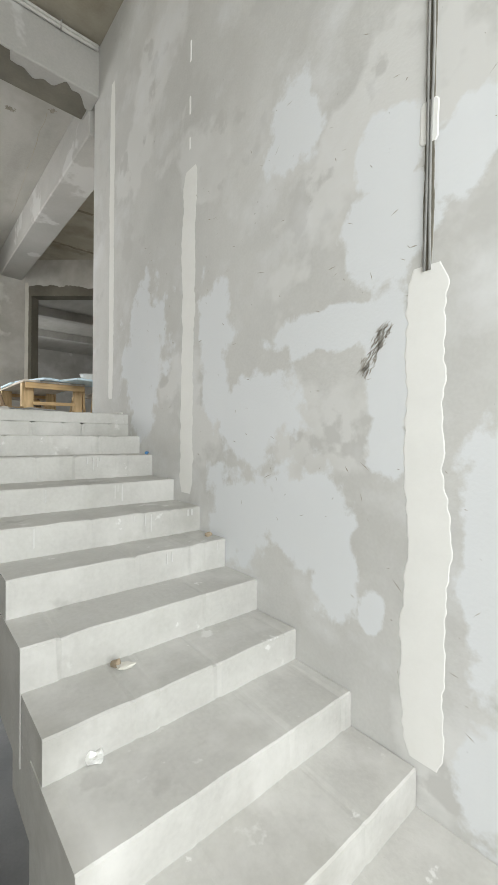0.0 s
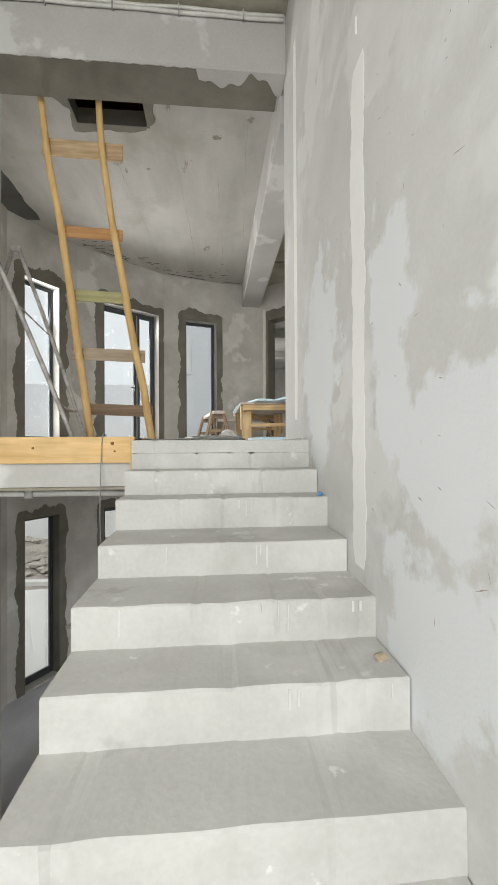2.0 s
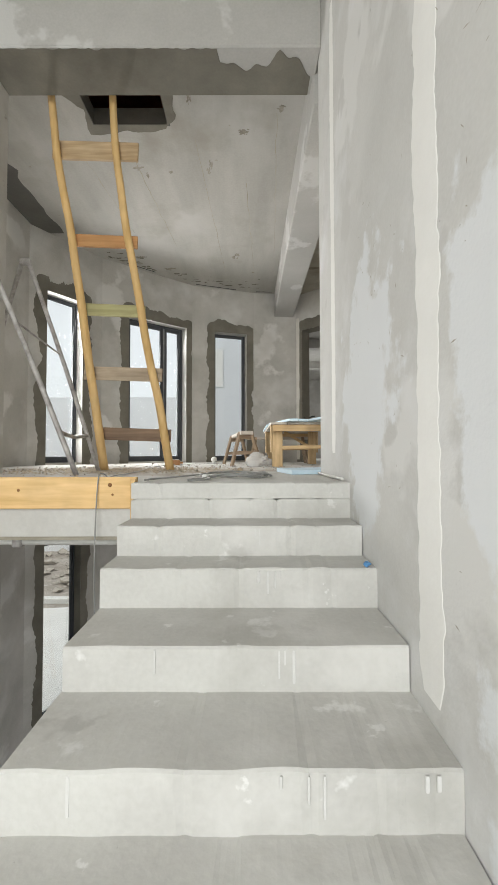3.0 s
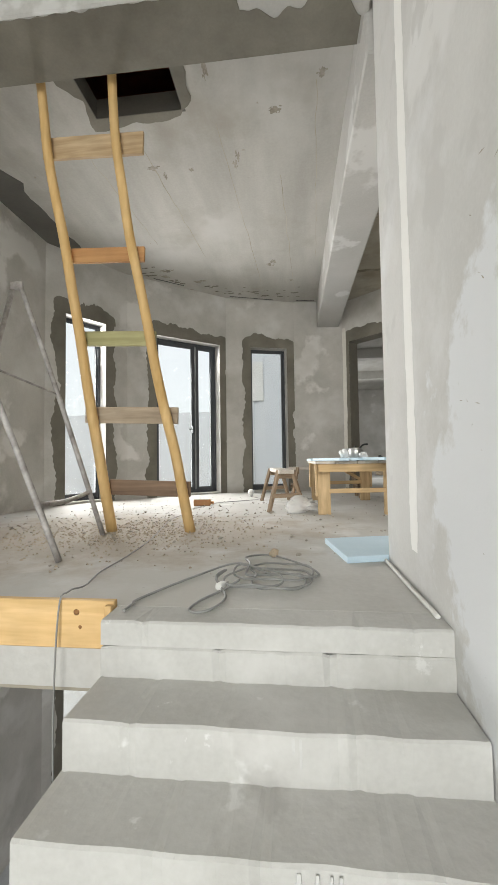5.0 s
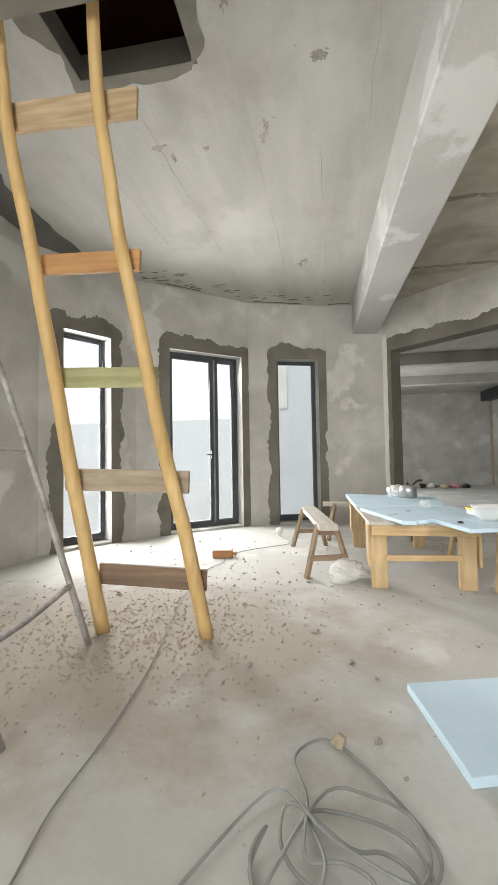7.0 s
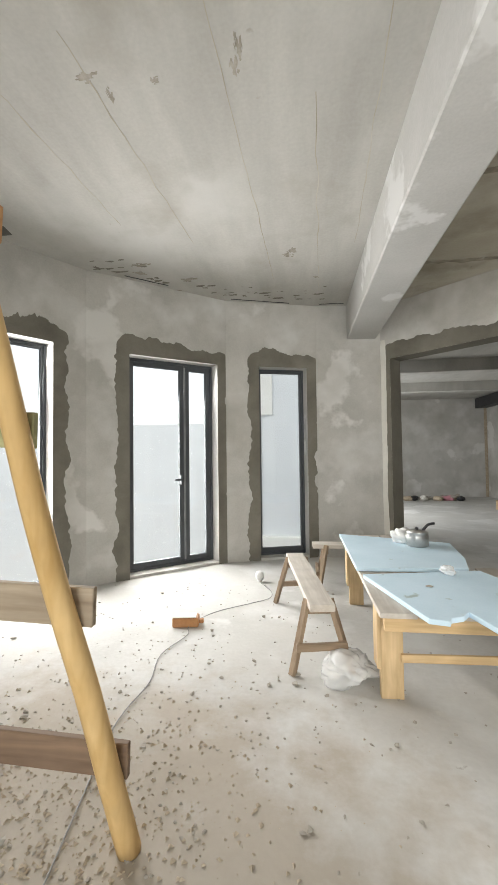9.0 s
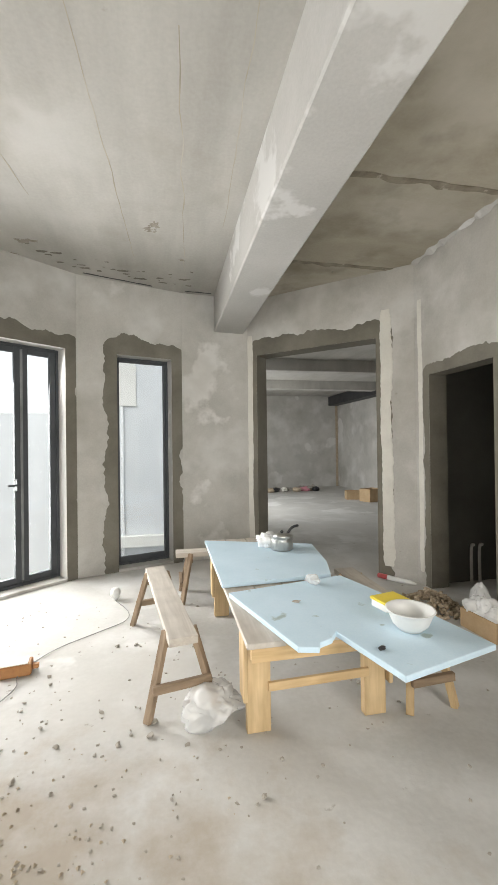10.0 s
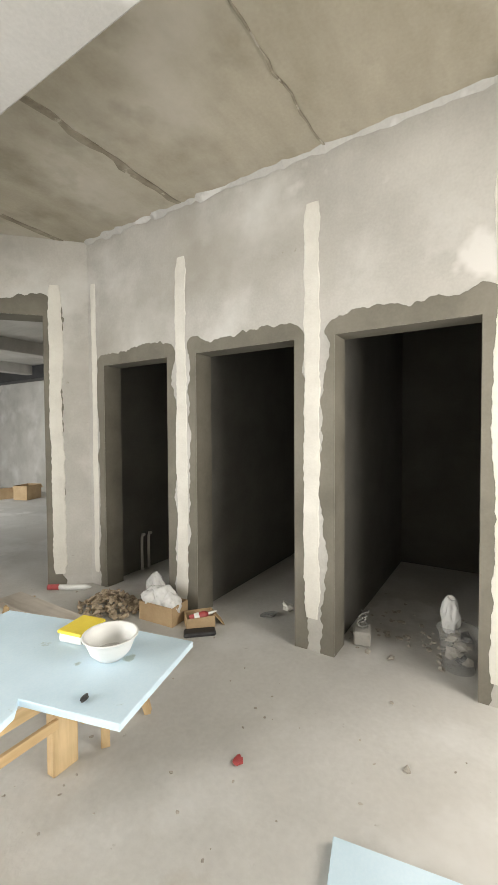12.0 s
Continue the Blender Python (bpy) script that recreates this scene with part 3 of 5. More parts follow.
# drips of filler on the risers
M_FILLED = material("filler_drip", (0.54, 0.535, 0.52), (0.64, 0.635, 0.62), scale=6, fine=70)
rnd = random.Random(21)
DRIPS = {1: (1.01, 1.03), 2: (1.02, 1.06, 1.09, 1.11), 3: (0.66, 1.08, 1.10, 1.13), 4: (0.52, 1.06, 1.13, 1.17, 1.43, 1.46), 5: (1.12, 1.15, 1.46)}
for k, xs in DRIPS.items():
    y, z = RISE[k]
    for x in xs:
        h = rnd.uniform(0.03, 0.11)
        strip("drip", Vector((0, y - 0.003, 0)), Vector((1, 0, 0)), Vector((0, -1, 0)), x, z - 0.012 - h, z - 0.012, rnd.uniform(0.002, 0.005), M_FILLED, stair, 40 + k + x, proud=0.0006, label="white drip of filler")
thing("landing", box(-1.2, 1.524, -2.5, 0.70, LAND - 0.18, LAND), M_STEP, "cast concrete half landing", "landing", kind="structure")
thing("floor_edge", box(-2.12, 0.343, 3.442, 3.70, SLAB + 0.01, 1.70), M_CONC, "rough cast edge of the floor slab", "slab", kind="structure")
thing("edge_board", box(-2.1, 0.341, 3.412, 3.441, 1.665, 1.845, 0.003), M_EDGEPINE, "yellow pine shuttering board along the floor edge", "board")

# outside
wing = thing("wing_outside", box(-0.55, 1.24, 15.6, 17.9, LOW - 0.3, 8.0), M_OUT2, "pale bluish rendered corner of the neighbouring wing", "building", kind="structure")
part("window_surround", box(-0.52, 0.06, 15.56, 15.598, 4.40, 5.75, 0.01), M_PAVE, wing, "white painted window surround")
part("ledge", box(-0.55, 1.24, 15.40, 15.598, 0.55, 0.85, 0.01), M_PAVE, wing, "white ledge along the wall")
part("downpipe", box(-0.36, -0.28, 15.52, 15.598, LOW, 4.38, 0.015), M_OUT, wing, "pale rainwater pipe")
thing("wing_upper", box(1.25, 6.95, 9.5, 17.5, 5.11, 8.0), M_OUT2, "pale rendered upper storey of the wing", "building", kind="structure")
thing("ground", box(-60, 60, -60, 80, LOW - 0.5, LOW - 0.12), M_SOIL, "bare soil and rubble ground", "ground", kind="structure")
thing("paving", prism([(-6, 6), (-6, 11.5), (1.2, 12.5), (1.2, 9.3), (-0.3, 9.2), (-2.5, 7.2)], LOW - 0.12, LOW - 0.06), M_PAVE, "pale concrete terrace", "paving", kind="structure")
thing("boundary_wall", box(-30, 1.2, 18.2, 18.5, LOW - 0.3, 4.4), M_OUT, "pale rendered boundary wall", "wall", kind="structure")
thing("boundary_wall_west", box(-14.3, -14, -20, 18.2, LOW - 0.3, 4.4), M_OUT, "pale rendered boundary wall", "wall", kind="structure")


# ---- more materials ----
M_STEEL = material("steel_splashed", (0.20, 0.18, 0.17), (0.55, 0.53, 0.51), rough=0.6, scale=9, fine=60, metallic=0.2)
M_CABLE = material("cable_grey", (0.22, 0.22, 0.21), (0.32, 0.32, 0.31), rough=0.55, scale=8, fine=60, bump=0.05)
M_CABLEW = material("cable_white", (0.60, 0.60, 0.58), (0.70, 0.70, 0.68), rough=0.5, scale=8, fine=60, bump=0.05)
M_PIPE = material("pipe_white", (0.52, 0.51, 0.48), (0.66, 0.65, 0.62), rough=0.45, scale=5, fine=40, bump=0.1)
M_WHITE = material("plastic_white", (0.74, 0.74, 0.72), (0.80, 0.80, 0.78), rough=0.35, scale=5, fine=40, bump=0.03)
M_YELLOW = material("plastic_yellow", (0.80, 0.62, 0.05), (0.85, 0.68, 0.08), rough=0.4, scale=5, fine=40, bump=0.03)
M_BLACK = material("plastic_black", (0.02, 0.02, 0.022), (0.04, 0.04, 0.042), rough=0.5, scale=5, fine=40, bump=0.1)
M_RED = material("plastic_red", (0.36, 0.05, 0.05), (0.48, 0.10, 0.10), rough=0.4, scale=6, fine=40, bump=0.05)
M_PINK = material("plastic_pink", (0.55, 0.22, 0.27), (0.62, 0.28, 0.33), rough=0.4, scale=6, fine=40, bump=0.05)
M_BLUE = material("tarp_blue", (0.06, 0.20, 0.42), (0.12, 0.30, 0.55), rough=0.5, scale=4, fine=30)
M_CARD = material("cardboard", (0.42, 0.29, 0.16), (0.52, 0.38, 0.23), rough=0.85, scale=5, fine=50, bump=0.15)
M_STONE = material("rubble_stone", (0.29, 0.26, 0.22), (0.46, 0.43, 0.38), rough=0.9, scale=18, fine=80)
M_METAL = material("pot_steel", (0.45, 0.44, 0.42), (0.60, 0.59, 0.57), rough=0.3, scale=12, fine=60, metallic=0.9, bump=0.05)
M_PAPER = material("paper", (0.66, 0.64, 0.58), (0.75, 0.73, 0.68), rough=0.8, scale=9, fine=60, bump=0.1)
M_AMBER = material("varnished_block", (0.38, 0.17, 0.06), (0.50, 0.24, 0.09), rough=0.5, scale=12, fine=60)
M_GREENWOOD = wood("mossy_plank", (0.31, 0.29, 0.13), (0.45, 0.42, 0.22))
M_GREYWOOD = wood("grey_plank", (0.25, 0.185, 0.125), (0.46, 0.37, 0.27))
M_TANWOOD = wood("tan_plank", (0.36, 0.24, 0.125), (0.60, 0.45, 0.28))
M_DARKWOOD = wood("dark_plank", (0.15, 0.095, 0.06), (0.26, 0.17, 0.11))
M_REDWOOD = wood("orange_plank", (0.40, 0.19, 0.07), (0.56, 0.31, 0.13))


def film_material(name, tint, cover=0.38):
    m = bpy.data.materials.new(name)
    m.use_nodes = True
    n, l = m.node_tree.nodes, m.node_tree.links
    b = n["Principled BSDF"]
    b.inputs["Base Color"].default_value, b.inputs["Roughness"].default_value = (*tint, 1), 0.25
    tr = n.new("ShaderNodeBsdfTransparent")
    mix = n.new("ShaderNodeMixShader")
    mix.inputs[0].default_value = cover
    l.new(tr.outputs[0], mix.inputs[1])
    l.new(b.outputs[0], mix.inputs[2])
    l.new(mix.outputs[0], n["Material Output"].inputs["Surface"])
    return m


M_BAG = material("bag_white", (0.70, 0.70, 0.69), (0.80, 0.80, 0.79), rough=0.6, scale=7, fine=40, bump=0.2)
M_CLEAR = film_material("clear_bucket", (0.62, 0.62, 0.60), 0.30)
M_FILM = film_material("thin_plastic", (0.86, 0.86, 0.85), 0.55)


# ---- shape helpers ----
def tube(points, r, sides=7, bm=None, smooth=3, radii=None):
    """A round bar along points, smoothed by Catmull-Rom."""
    bm = bm or bmesh.new()
    P = [Vector(p) for p in points]
    pts, rad = [], []
    for i in range(len(P) - 1):
        a, b, c, d = P[max(i - 1, 0)], P[i], P[i + 1], P[min(i + 2, len(P) - 1)]
        for k in range(smooth):
            t = k / smooth
            pts.append(0.5 * (2 * b + (c - a) * t + (2 * a - 5 * b + 4 * c - d) * t * t + (3 * b - a - 3 * c + d) * t ** 3))
            rad.append(r if radii is None else radii[i] * (1 - t) + radii[i + 1] * t)
    pts.append(P[-1])
    rad.append(r if radii is None else radii[-1])
    rings, side = [], Vector((0.31, 0.77, 0.55))
    for i, p in enumerate(pts):
        t = (pts[min(i + 1, len(pts) - 1)] - pts[max(i - 1, 0)]).normalized()
        side = (side - t * side.dot(t))
        side = side.normalized() if side.length > 1e-4 else t.orthogonal().normalized()
        up = t.cross(side)
        rings.append([bm.verts.new(p + (side * math.cos(2 * math.pi * k / sides) + up * math.sin(2 * math.pi * k / sides)) * rad[i]) for k in range(sides)])
    for a, b in zip(rings, rings[1:]):
        for k in range(sides):
            f = bm.faces.new((a[k], a[(k + 1) % sides], b[(k + 1) % sides], b[k]))
            f.smooth = True
    bm.faces.new(rings[0][::-1])
    bm.faces.new(rings[-1])
    return bm


def lathe(profile, sides=24, bm=None, cap=True):
    """A turned shape from (radius, height) pairs."""
    bm = bm or bmesh.new()
    rings = [[bm.verts.new((r * math.cos(2 * math.pi * k / sides), r * math.sin(2 * math.pi * k / sides), z)) for k in range(sides)] for r, z in profile]
    for a, b in zip(rings, rings[1:]):
        for k in range(sides):
            bm.faces.new((a[k], a[(k + 1) % sides], b[(k + 1) % sides], b[k])).smooth = True
    if cap:
        bm.faces.new(rings[0][::-1])
        bm.faces.new(rings[-1])
    return bm


def lump(size, seed, rough=0.35, sub=2, bm=None, m=None):
    """An uneven pebble or crumpled lump resting on z = 0."""
    own = bmesh.new()
    bmesh.ops.create_icosphere(own, subdivisions=sub, radius=0.5)
    for v in own.verts:
        k = 1 + rough * 2 * noise.noise(v.co * 2.3 + Vector((seed * 3.1, seed, -seed)))
        v.co = Vector((v.co.x * size[0], v.co.y * size[1], v.co.z * size[2])) * k
    low = min(v.co.z for v in own.verts)
    for v in own.verts:
        v.co.z -= low
    if m:
        own.transform(m)
    if bm is None:
        return own
    me = bpy.data.meshes.new("tmp")
    own.to_mesh(me)
    own.free()
    bm.from_mesh(me)
    bpy.data.meshes.remove(me)
    return bm


def crumple(size, seed, rough=0.3, folds=9.0):
    """A crumpled bag or sheet of film."""
    bm = bmesh.new()
    bmesh.ops.create_icosphere(bm, subdivisions=4, radius=0.5)
    for v in bm.verts:
        n1 = abs(noise.noise(v.co * folds + Vector((seed, 2 * seed, 0))))
        n2 = noise.noise(v.co * 2.4 + Vector((0, seed, seed)))
        v.co = Vector((v.co.x * size[0], v.co.y * size[1], v.co.z * size[2])) * (1 + rough * (n2 - n1))
    low = min(v.co.z for v in bm.verts)
    for v in bm.verts:
        v.co.z = max(0.0, v.co.z - low - 0.12 * size[2])
    for f in bm.faces:
        f.smooth = True
    return bm


def blob_outline(cx, cy, rx, ry, seed, count=40, rough=0.35):
    pts = []
    for k in range(count):
        a = 2 * math.pi * k / count
        c = Vector((math.cos(a), math.sin(a), 0))
        q = 1 + rough * 1.6 * noise.noise(c * 1.3 + Vector((seed * 2.7, 0, seed))) + rough * 0.7 * noise.noise(c * 4 + Vector((0, seed * 1.9, seed)))
        box_ish = 1 / max(abs(c.x), abs(c.y)) ** 0.55
        pts.append((cx + rx * c.x * q * box_ish, cy + ry * c.y * q * box_ish))
    return pts


def plate(outline, place, thick, bm=None):
    """A thin skim with the given outline; place(a, b, t) gives a point t proud of the surface."""
    bm = bm or bmesh.new()
    top = [bm.verts.new(place(a, b, thick)) for a, b in outline]
    cx, cy = sum(a for a, _ in outline) / len(outline), sum(b for _, b in outline) / len(outline)
    low = [bm.verts.new(place(cx + (a - cx) * 1.02, cy + (b - cy) * 1.02, -0.003)) for a, b in outline]
    k = len(top)
    mid = bm.verts.new(place(cx, cy, thick))
    for i in range(k):
        bm.faces.new((top[i], top[(i + 1) % k], mid))
        bm.faces.new((low[i], low[(i + 1) % k], top[(i + 1) % k], top[i]))
    bmesh.ops.recalc_face_normals(bm, faces=bm.faces[:])
    return bm


def ribbon(left, right, place, thick):
    """A skim between two lines of points that run side by side."""
    bm = bmesh.new()
    rows = [(bm.verts.new(place(*a, -0.002)), bm.verts.new(place(*a, thick)), bm.verts.new(place(*b, thick)), bm.verts.new(place(*b, -0.002))) for a, b in zip(left, right)]
    for r, q in zip(rows, rows[1:]):
        for i in range(3):
            bm.faces.new((r[i], r[i + 1], q[i + 1], q[i]))
    bmesh.ops.recalc_face_normals(bm, faces=bm.faces[:])
    return bm


# ---- stair wall: filler, chase and conduits ----
on_wall = lambda a, b, t: Vector((1.525 - t, a, b))
ow, uw, nw = Vector((1.525, 0, 0)), Vector((0, 1, 0)), Vector((-1, 0, 0))
strip("filler_strip", ow, uw, nw, 2.335, 1.24, 3.48, 0.075, M_PUTTY, stair_wall, 21, proud=0.002)
strip("filler_strip", ow, uw, nw, 0.635, 0.40, 2.30, 0.075, M_PUTTY, stair_wall, 22, proud=0.002)
strip("filler_strip", ow, uw, nw, 3.70, 1.98, 4.95, 0.05, M_PUTTY, stair_wall, 23, proud=0.002)
for za, zb in ((3.62, 3.70), (3.86, 3.98), (4.22, 4.36)):
    strip("filler_strip", ow, uw, nw, 2.335, za, zb, 0.008, M_PUTTY, stair_wall, 24 + za)
strip("filler_strip", ow, uw, nw, 0.64, 2.76, 2.92, 0.03, M_PUTTY, stair_wall, 25)
strip("wall_chase", ow, uw, nw, 0.64, 2.28, 5.6, 0.016, M_WET, stair_wall, 26, proud=0.003, label="narrow chase cut into the plaster")
for dy in (-0.008, 0.008):
    part("conduit", tube([(1.519, 0.64 + dy + 0.004 * math.sin(3 * k + dy * 90), 2.28 + 0.42 * k) for k in range(9)], 0.0055), M_CABLE, stair_wall, "grey plastic conduit in the chase")
nicks = bmesh.new()
rnd = random.Random(33)
for k in range(190):
    y, z = rnd.uniform(0.1, 3.3), rnd.uniform(0.5, 3.4)
    if z < 0.25 + 0.56 * y:
        continue
    a, L, w = rnd.gauss(0.5, 0.7), rnd.uniform(0.006, 0.045) * (1.6 if rnd.random() < 0.12 else 1), rnd.uniform(0.0012, 0.0035)
    d, q = Vector((0, math.cos(a), math.sin(a))), Vector((0, -math.sin(a), math.cos(a)))
    c = Vector((1.5238, y, z))
    nicks.faces.new([nicks.verts.new(p) for p in (c - d * L / 2, c + q * w, c + d * L / 2, c - q * w * 0.6)])
for k in range(150):
    f, q2 = rnd.random(), rnd.gauss(0, 0.014)
    a, L, w = 2.15 + rnd.gauss(0, 0.25), rnd.uniform(0.012, 0.06), rnd.uniform(0.001, 0.0035)
    d, q = Vector((0, math.cos(a), math.sin(a))), Vector((0, -math.sin(a), math.cos(a)))
    c = Vector((1.5236, 0.80 + 0.12 * f + q2, 2.11 - 0.20 * f + 0.6 * q2))
    nicks.faces.new([nicks.verts.new(p) for p in (c - d * L / 2, c + q * w, c + d * L / 2, c - q * w * 0.6)])
part("scratches", nicks, M_STONE, stair_wall, "small dark nicks and scratches in the plaster")
thing("conduit", tube([(1.50, 3.37, F + 0.014), (1.50, 3.8, F + 0.013), (1.503, 4.15, F + 0.014)], 0.009), M_PIPE, "white plastic conduit along the foot of the wall", "pipe")

# ---- beam over the stair head ----
beam_st = bpy.data.objects["beam_stair"]
xs = [-2.1 + 0.02 * k for k in range(180)]
ragged_y = [4.062 + 0.03 * abs(noise.noise(Vector((x * 9, 3, 1)))) + (0.0 if x < 0.75 else 0.12 + 0.15 * noise.noise(Vector((x * 3.6, 8, 1))) + 0.05 * noise.noise(Vector((x * 12, 2, 1)))) for x in xs]
part("plaster_patch", ribbon([(x, max(4.06, y)) for x, y in zip(xs, ragged_y)], [(x, 4.46) for x in xs], lambda a, b, t: Vector((a, b, 5.03 - t)), 0.004), M_WET, beam_st, "darker plaster on the underside, ragged at its edge")
for k, (dz, r) in enumerate(((0.0, 0.016), (0.036, 0.016))):
    pts = [(-2.1 + 0.3 * j, 4.03, 5.467 + dz + 0.012 * noise.noise(Vector((j * 0.7, k, 2)))) for j in range(13)]
    thing("conduit", tube(pts, r), M_PIPE, "pale plastic conduit tied along the top of the beam", "pipe", group="conduits on the beam")
for k in range(6):
    x = -1.6 + 0.55 * k
    thing("cable_tie", box(x - 0.006, x + 0.006, 4.008, 4.05, 5.442, 5.527, 0.002), M_STEEL, "thin wire tie round the conduits", "tie", group="ties on the beam")
thing("ceiling_board", box(0.12, 0.42, 3.3, 3.55, 5.515, 5.54, 0.002), M_PINE, "small pine board stuck to the ceiling", "board")

# ---- hatch, ceiling scars and seams ----
hatch = bpy.data.objects["ceiling"]
ring_out = blob_outline((HX0 + HX1) / 2, (HY0 + HY1) / 2 + 0.02, 0.43, 0.33, 12, 48, 0.22)
hb = bmesh.new()
ring_in = []
for a, b in ring_out:
    ca, cb2 = a - (HX0 + HX1) / 2, b - (HY0 + HY1) / 2
    f = min((HX1 - HX0) / 2 / max(abs(ca), 1e-6), (HY1 - HY0) / 2 / max(abs(cb2), 1e-6))
    ring_in.append(((HX0 + HX1) / 2 + ca * min(f, 0.97), (HY0 + HY1) / 2 + cb2 * min(f, 0.97)))
vo = [hb.verts.new((a, max(b, 4.48), CEIL - 0.006)) for a, b in ring_out]
vi = [hb.verts.new((a, b, CEIL - 0.006)) for a, b in ring_in]
for k in range(len(vo)):
    q = (k + 1) % len(vo)
    hb.faces.new((vo[k], vo[q], vi[q], vi[k]))
part("hatch_plaster", hb, M_WET, hatch, "dark ragged plaster round the hatch")
# the hatch's inner shade is carried by the dark colour of its sides
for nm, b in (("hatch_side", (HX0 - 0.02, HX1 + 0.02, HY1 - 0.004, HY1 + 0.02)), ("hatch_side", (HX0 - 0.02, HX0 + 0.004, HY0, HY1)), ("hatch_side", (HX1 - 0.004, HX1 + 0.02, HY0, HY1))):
    part(nm, box(*b, CEIL - 0.003, CEIL + 0.162), M_SHADEDBARE, hatch, "rough concrete side of the hatch, coloured dark for shade")
on_ceil = lambda a, b, t: Vector((a, b, CEIL - t))
SCARS = ((0.43, 4.7, 0.03, 0.09), (1.29, 4.85, 0.035, 0.05), (0.93, 5.13, 0.055, 0.04), (0.56, 5.59, 0.02, 0.09), (0.79, 7.67, 0.05, 0.06), (-0.37, 8.15, 0.09, 0.03), (-0.63, 8.45, 0.06, 0.03), (1.05, 8.31, 0.03, 0.03), (-0.84, 7.74, 0.1, 0.04), (0.08, 5.71, 0.04, 0.02), (-0.2, 5.77, 0.02, 0.05), (0.52, 5.7, 0.02, 0.07), (0.73, 7.74, 0.07, 0.05), (-0.43, 8.17, 0.08, 0.04), (-0.9, 7.92, 0.07, 0.05), (-0.28, 5.64, 0.06, 0.03), (-1.9, 6.63, 0.04, 0.05))
scar_rnd = random.Random(71)
for k, (x, y, rx, ry) in enumerate(SCARS):
    rx, ry = rx * 0.62, ry * 0.62
    sb = bmesh.new()
    plate(blob_outline(x, y, rx, ry, k + 30, 30, 0.75), on_ceil, 0.002, sb)
    for q in range(6):
        a, f = scar_rnd.uniform(0, 6.28), scar_rnd.uniform(0.7, 1.9)
        plate(blob_outline(x + rx * f * math.cos(a), y + ry * f * math.sin(a), rx * scar_rnd.uniform(0.1, 0.45), ry * scar_rnd.uniform(0.1, 0.4), 9 * k + q, 18, 0.8), on_ceil, 0.0012, sb)
    part("ceiling_scar", sb, M_SCAR, hatch, "brown scar in the skim coat")
rnd = random.Random(8)
marks = bmesh.new()
for k in range(46):
    f = rnd.random()
    x = -1.35 + 2.6 * f
    y = float(np.interp(x, (-1.45, -0.08, 1.1, 1.5), (7.65, 8.68, 9.04, 9.10))) - abs(rnd.gauss(0.03, 0.16))
    r = rnd.uniform(0.006, 0.035)
    plate(blob_outline(x, y, r * rnd.uniform(1, 2.2), r * 0.6, k, 14, 0.6), on_ceil, 0.0022, marks)
part("edge_marks", marks, M_WET, hatch, "dark chips along the edge of the ceiling")
for k, (x, ya, yb) in enumerate(((-0.30, 5.4, 7.4), (0.42, 5.2, 8.3), (0.95, 5.9, 8.7), (-0.85, 5.3, 7.0), (1.25, 4.9, 7.6))):
    L = [(x + 0.02 * noise.noise(Vector((j * 0.4, k, 5))) + 0.006 * j, ya + (yb - ya) * j / 24) for j in range(25)]
    part("board_mark", ribbon(L, [(a + 0.004 + 0.012 * abs(noise.noise(Vector((b * 5, k, 1)))), b) for a, b in L], on_ceil, 0.0015), M_CEILRAW, hatch, "faint line printed by the formwork boards")
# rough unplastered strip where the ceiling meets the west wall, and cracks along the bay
part("bare_strip", ribbon([(-2.11, 4.6 + 0.12 * k) for k in range(21)], [(-1.75 + 0.16 * noise.noise(Vector((k * 0.5, 1, 4))) + 0.08 * noise.noise(Vector((k * 2.1, 1, 4))), 4.6 + 0.12 * k) for k in range(21)], on_ceil, 0.004), M_SHADEDBARE, hatch, "bare concrete strip beside the west wall")
for k, (a, b) in enumerate((((-0.03, 8.82), (0.72, 9.08)), ((1.12, 9.18), (1.45, 9.20)), ((-1.1, 7.96), (-0.7, 8.29)))):
    d = (Vector((*b, 0)) - Vector((*a, 0)))
    L = [(a[0] + d.x * j / 12, a[1] + d.y * j / 12 + 0.012 * noise.noise(Vector((j, k, 0)))) for j in range(13)]
    part("crack", ribbon(L, [(x + 0.004, y - 0.018 - 0.014 * noise.noise(Vector((x * 9, k, 3)))) for x, y in L], on_ceil, 0.004), M_BLACK, hatch, "dark crack along the edge of the ceiling")
ceil_e = bpy.data.objects["ceiling_east"]
CE = CEIL - 0.03
for k, y in enumerate((5.40, 6.64, 8.04)):
    L = [(1.93 + 0.08 * j, y + 0.02 * noise.noise(Vector((j * 0.5, k, 1))) + 0.012 * noise.noise(Vector((j * 2.3, k, 5)))) for j in range(20)]
    part("formwork_seam", ribbon(L, [(x, q + (0.012 if k == 0 else 0.055) + (0.012 if k == 0 else 0.07) * noise.noise(Vector((x * 6, k, 7)))) for x, q in L], lambda a, b, t: Vector((a, b, CE - t)), 0.008), M_SEAM, ceil_e, "ridge of grout from the formwork joint")
gl = [(3.2 + 0.05 * j) for j in range(95)]
gb = bmesh.new()
rows = []
for j, y in enumerate(gl):
    w = 0.012 + 0.05 * abs(noise.noise(Vector((j * 0.35, 2, 2)))) + 0.055 * abs(noise.noise(Vector((j * 1.1, 5, 2))))
    rows.append([gb.verts.new(p) for p in ((3.481, y, CE - w), (3.481 - w * 0.5, y, CE - w * 0.5), (3.481 - w * 1.1, y, CE + 0.001))])
for a, b in zip(rows, rows[1:]):
    for i in (0, 1):
        gb.faces.new((a[i], b[i], b[i + 1], a[i + 1]))
part("grout_bead", gb, M_BEAM, bay_walls[6], "pale ragged mortar squeezed out under the ceiling")

